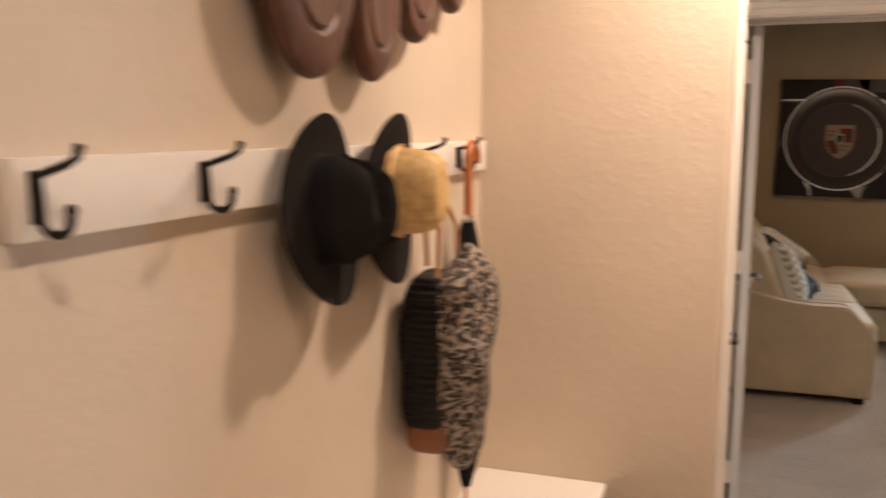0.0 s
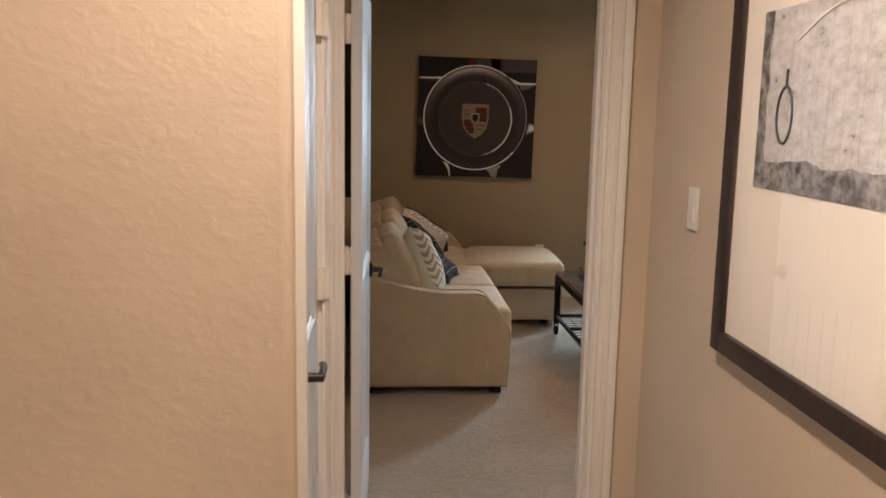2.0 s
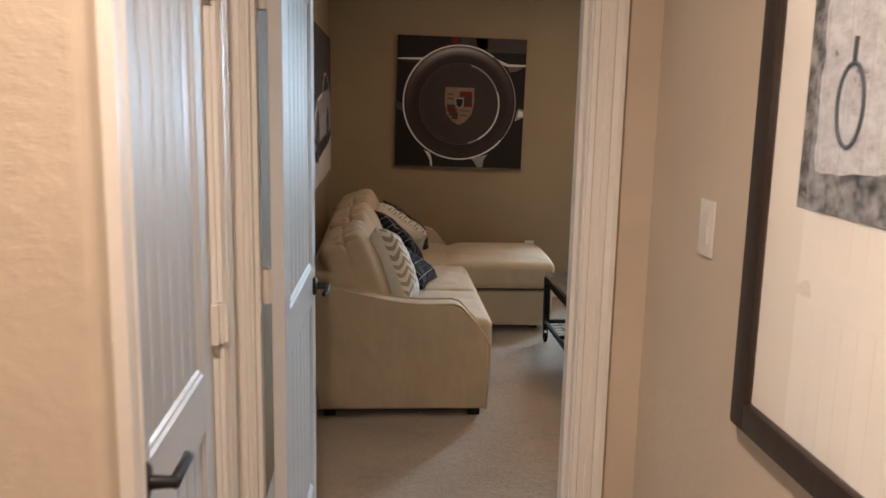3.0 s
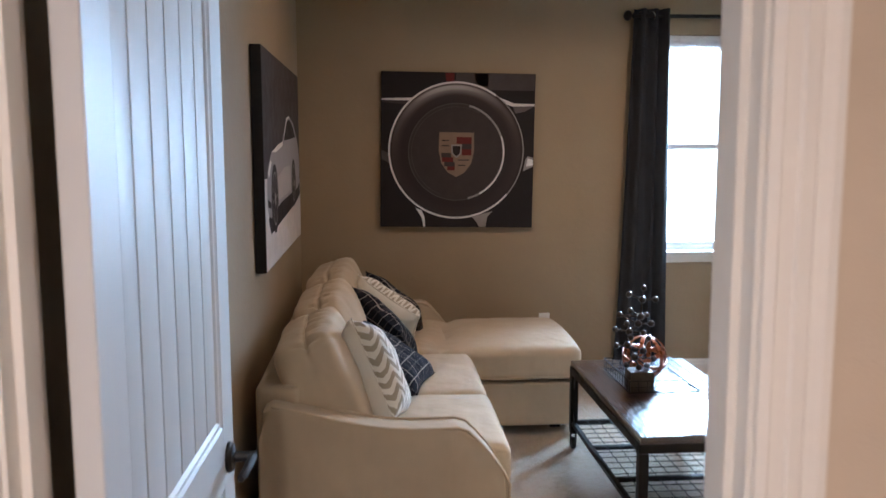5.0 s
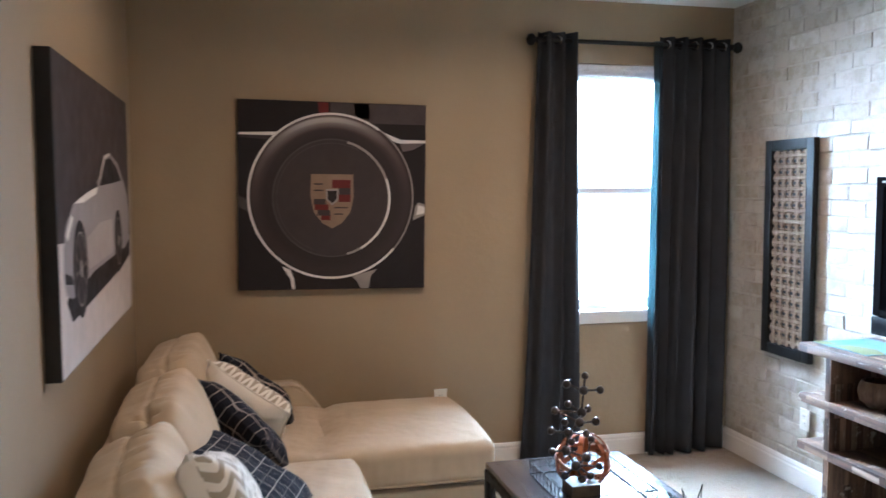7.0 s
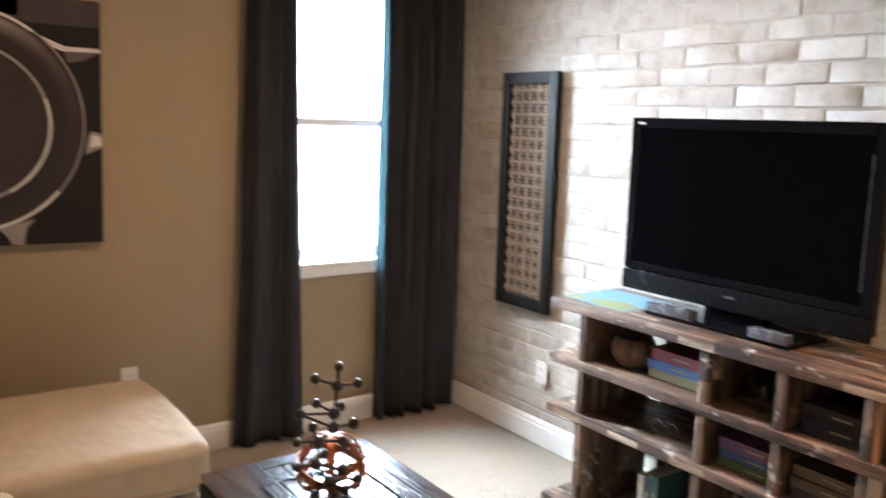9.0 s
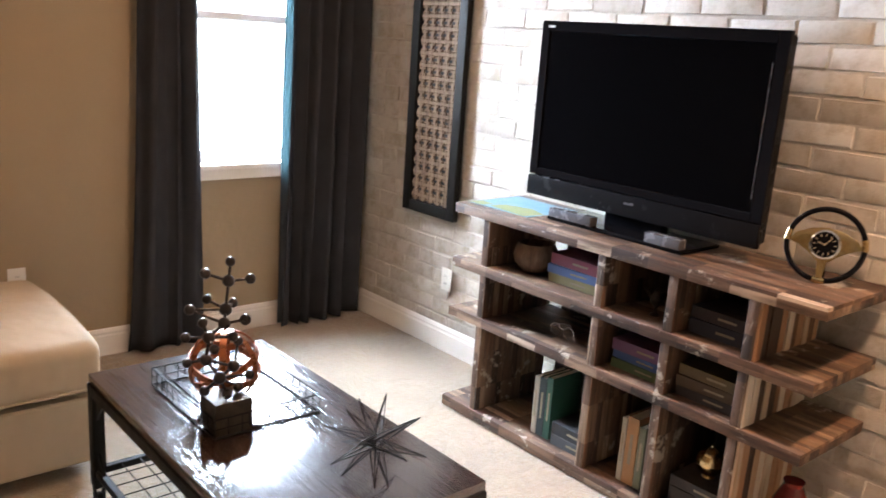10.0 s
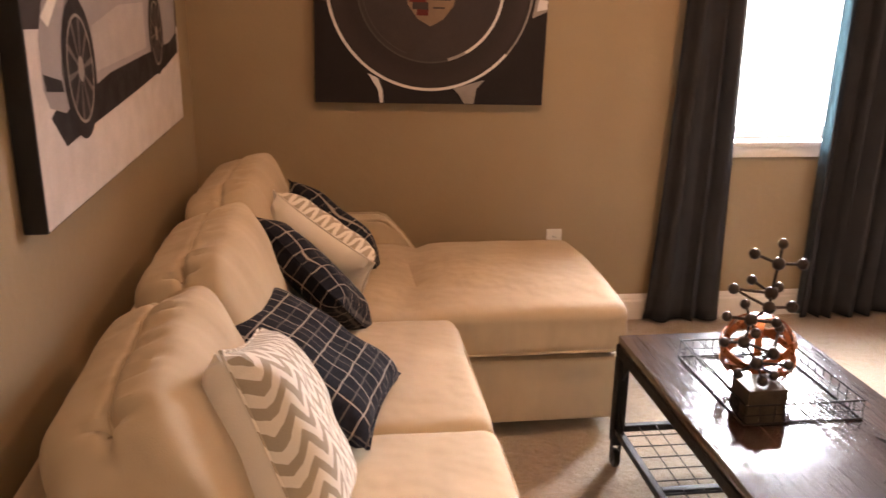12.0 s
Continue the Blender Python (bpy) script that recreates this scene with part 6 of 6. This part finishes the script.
# umbrella
umb = thing("umbrella", (HX0 + 0.06, 2.175, 0.62), "closed black umbrella with a bentwood crook handle", "umbrella")
part("crook", tube(bmesh.new(), [(0, 0.0, 0.80), (0, 0.0, 0.93)] + arc((0, 0.038, 0.955), 0.038, 180, -20, 14, "yz"), 0.0115, 12), CANE, umb, "orange bentwood crook handle")
bm = lathe(bmesh.new(), [(0, 0.07), (0.012, 0.07), (0.045, 0.22), (0.052, 0.45), (0.045, 0.49), (0.052, 0.51), (0.04, 0.60), (0.03, 0.72), (0.015, 0.80), (0, 0.80)], 20)
for v in bm.verts:
    q = math.atan2(v.co.y, v.co.x)
    k = 1 + 0.10 * math.sin(6 * q + v.co.z * 9)
    v.co.x *= k
    v.co.y *= k
part("furled_cloth", bm, UMBRELLA, umb)
part("ferrule", tube(bmesh.new(), [(0, 0, 0.0), (0, 0, 0.08)], 0.005, 8), CANE, umb)
part("collar", lathe(bmesh.new(), [(0.0, 0.785), (0.016, 0.785), (0.016, 0.81), (0, 0.81)], 16), CHROME, umb)

# carved wall discs
plq = [(1.31, 1.93, 0.155, 0.20, 0.04), (1.585, 1.905, 0.105, 0.17, 0.03), (1.60, 2.13, 0.13, 0.16, 0.05), (1.815, 1.97, 0.105, 0.145, 0.03), (1.86, 2.14, 0.12, 0.14, 0.045), (2.06, 2.06, 0.09, 0.14, 0.03)]
for y, z, ry, rzz, off in plq:
    p = thing("carved_wall_disc", (HX0, y, z), "oval carved brown wooden disc hung on the wall", "wall decor", "carved discs")
    bm = bmesh.new()
    prof = [(0, 0.030), (0.35, 0.034), (0.60, 0.038), (0.64, 0.030), (0.68, 0.036), (0.90, 0.034), (0.98, 0.024), (1.0, 0.012), (0.97, 0.0), (0, 0.0)]
    lathe(bm, prof, 40)
    for v in bm.verts:
        q = math.atan2(v.co.y, v.co.x)
        k = 1 + 0.03 * math.sin(3 * q + 5 * y)
        v.co = Vector((v.co.z + off, v.co.x * ry * k, v.co.y * rzz * k))
    part("disc", bm, CARVED, p)
    part("stand_off", tube(bmesh.new(), [(0.0003, 0, 0), (off + 0.004, 0, 0)], 0.02, 10), BLACK, p)

# bench
bench = thing("hall_bench", (HX0 + 0.002, 0.75, 0.0), "white painted built-in wooden hall bench", "bench")
part("seat", slab(0.0, 0.395, 0.0, HYF - 0.752, 0.572, 0.604, 0.006), BENCHWHITE, bench)
for y in (0.02, 0.87, HYF - 0.752 - 0.045):
    part("support", slab(0.015, 0.36, y, y + 0.03, 0.0, 0.571, 0.003), BENCHWHITE, bench)
part("rail", slab(0.345, 0.36, 0.055, HYF - 0.80, 0.48, 0.571, 0.003), BENCHWHITE, bench)

# framed print
pic = thing("framed_print", (HX1, 2.383, 1.678), "large brown framed print of an old plank door", "picture")
FY0, FY1, FZ0, FZ1 = -0.51, 0.51, -0.64, 0.60
bm = bmesh.new()
fw = 0.052
for y0, y1, z0, z1 in ((FY0, FY0 + fw, FZ0, FZ1), (FY1 - fw, FY1, FZ0, FZ1), (FY0 + fw, FY1 - fw, FZ0, FZ0 + fw), (FY0 + fw, FY1 - fw, FZ1 - fw, FZ1)):
    box(bm, -0.028, -0.001, y0, y1, z0, z1, 0.004, 2)
part("frame", bm, FRAME_BROWN, pic, "dark brown wooden frame")
part("matboard", slab(-0.010, -0.004, FY0 + fw - 0.006, FY1 - fw + 0.006, FZ0 + fw - 0.006, FZ1 - fw + 0.006), MATBOARD, pic, "cream mat board", smooth=False)
IY0, IY1, IZ0, IZ1 = -0.36, 0.36, -0.215, 0.175
ph = part("photograph", slab(-0.0118, -0.0102, IY0, IY1, IZ0, IZ1), DOOR_PHOTO, pic, "faded photograph of a weathered white door", smooth=False)
ringm = plain("print_iron_ring", (0.03, 0.033, 0.04), 0.6)
bm = bmesh.new()
tube(bm, [(-0.0125, 0.232 + 0.034 * math.cos(2 * math.pi * k / 28), -0.052 + 0.060 * math.sin(2 * math.pi * k / 28)) for k in range(28)], 0.0035, 6, closed=True)
tube(bm, [(-0.0125, 0.230, 0.045), (-0.0125, 0.232, 0.004)], 0.004, 6)
part("printed_ring", bm, ringm, ph)
bm = bmesh.new()
tube(bm, [(-0.0122, 0.20 - 0.40 * k / 20, 0.10 + 0.06 * math.sin(math.pi * k / 20)) for k in range(21)], 0.003, 6)
part("printed_arch", bm, MATBOARD, ph)
pane = part("glazing", slab(-0.0215, -0.0185, FY0 + fw - 0.004, FY1 - fw + 0.004, FZ0 + fw - 0.004, FZ1 - fw + 0.004), PICTURE_GLASS, pic, "clear picture glass", smooth=False)
pane.visible_shadow = False

# switch
sw = thing("light_switch", (HX1 - 0.0005, 3.131, 1.368), "white rocker light switch by the doorway", "light switch", rz=-90)
part("cover_plate", slab(-0.036, 0.036, -0.006, 0.0, -0.059, 0.059, 0.002), WHITE_PLASTIC, sw)
part("rocker", prism(bmesh.new(), [(-0.0055, -0.034), (-0.0085, -0.034), (-0.0105, 0.0), (-0.0075, 0.034), (-0.0055, 0.034)], -0.016, 0.016, 0), WHITE_PLASTIC, sw)


# ---- bricks, last ----
COURSE, LONG, JOINT = 0.0815, 0.252, 0.011
rb = random.Random(11)
kinds = []
for i in range(8):
    bm = bmesh.new()
    box(bm, -0.0042, 0.006, -(LONG - JOINT) / 2, (LONG - JOINT) / 2, -(COURSE - JOINT) / 2, (COURSE - JOINT) / 2, 0.003, 1)
    for v in bm.verts:
        v.co += Vector((rb.uniform(-0.0012, 0.0012), rb.uniform(-0.004, 0.004), rb.uniform(-0.0035, 0.0035)))
    kinds.append(mesh_of(bm, "brick", BRICK))
far = bmesh.new()
rows = int((CEIL - 0.01) / COURSE)
for j in range(rows):
    z = 0.055 + j * COURSE
    if z > CEIL - 0.04:
        break
    y = YN + 0.13 - (LONG / 2 if j % 2 else 0.0)
    while y < YF - 0.02:
        cy = y + LONG / 2
        lo, hi = max(y + JOINT / 2, YN + 0.002), min(y + LONG - JOINT / 2, YF - 0.004)
        y += LONG
        if hi - lo < 0.03:
            continue
        out = rb.uniform(-0.0014, 0.0018)
        full = hi - lo > LONG - JOINT - 0.001
        if full and 5.25 < cy < 8.2 and 0.13 < z < 2.06:
            ob = new("brick", kinds[rb.randrange(8)])
            ob.parent = wall_east
            ob.location = (XR - out, (lo + hi) / 2, z)
            ob.rotation_euler = (rb.uniform(-0.008, 0.008), rb.uniform(-0.005, 0.005), rb.uniform(-0.0025, 0.0025))
        else:
            box(far, XR - 0.0042 - out, XR + 0.006, lo, hi, z - (COURSE - JOINT) / 2, z + (COURSE - JOINT) / 2)
ob = part("brick_field", far, BRICK_ISLAND, wall_east, smooth=False)
ob["kind"] = "stuff"
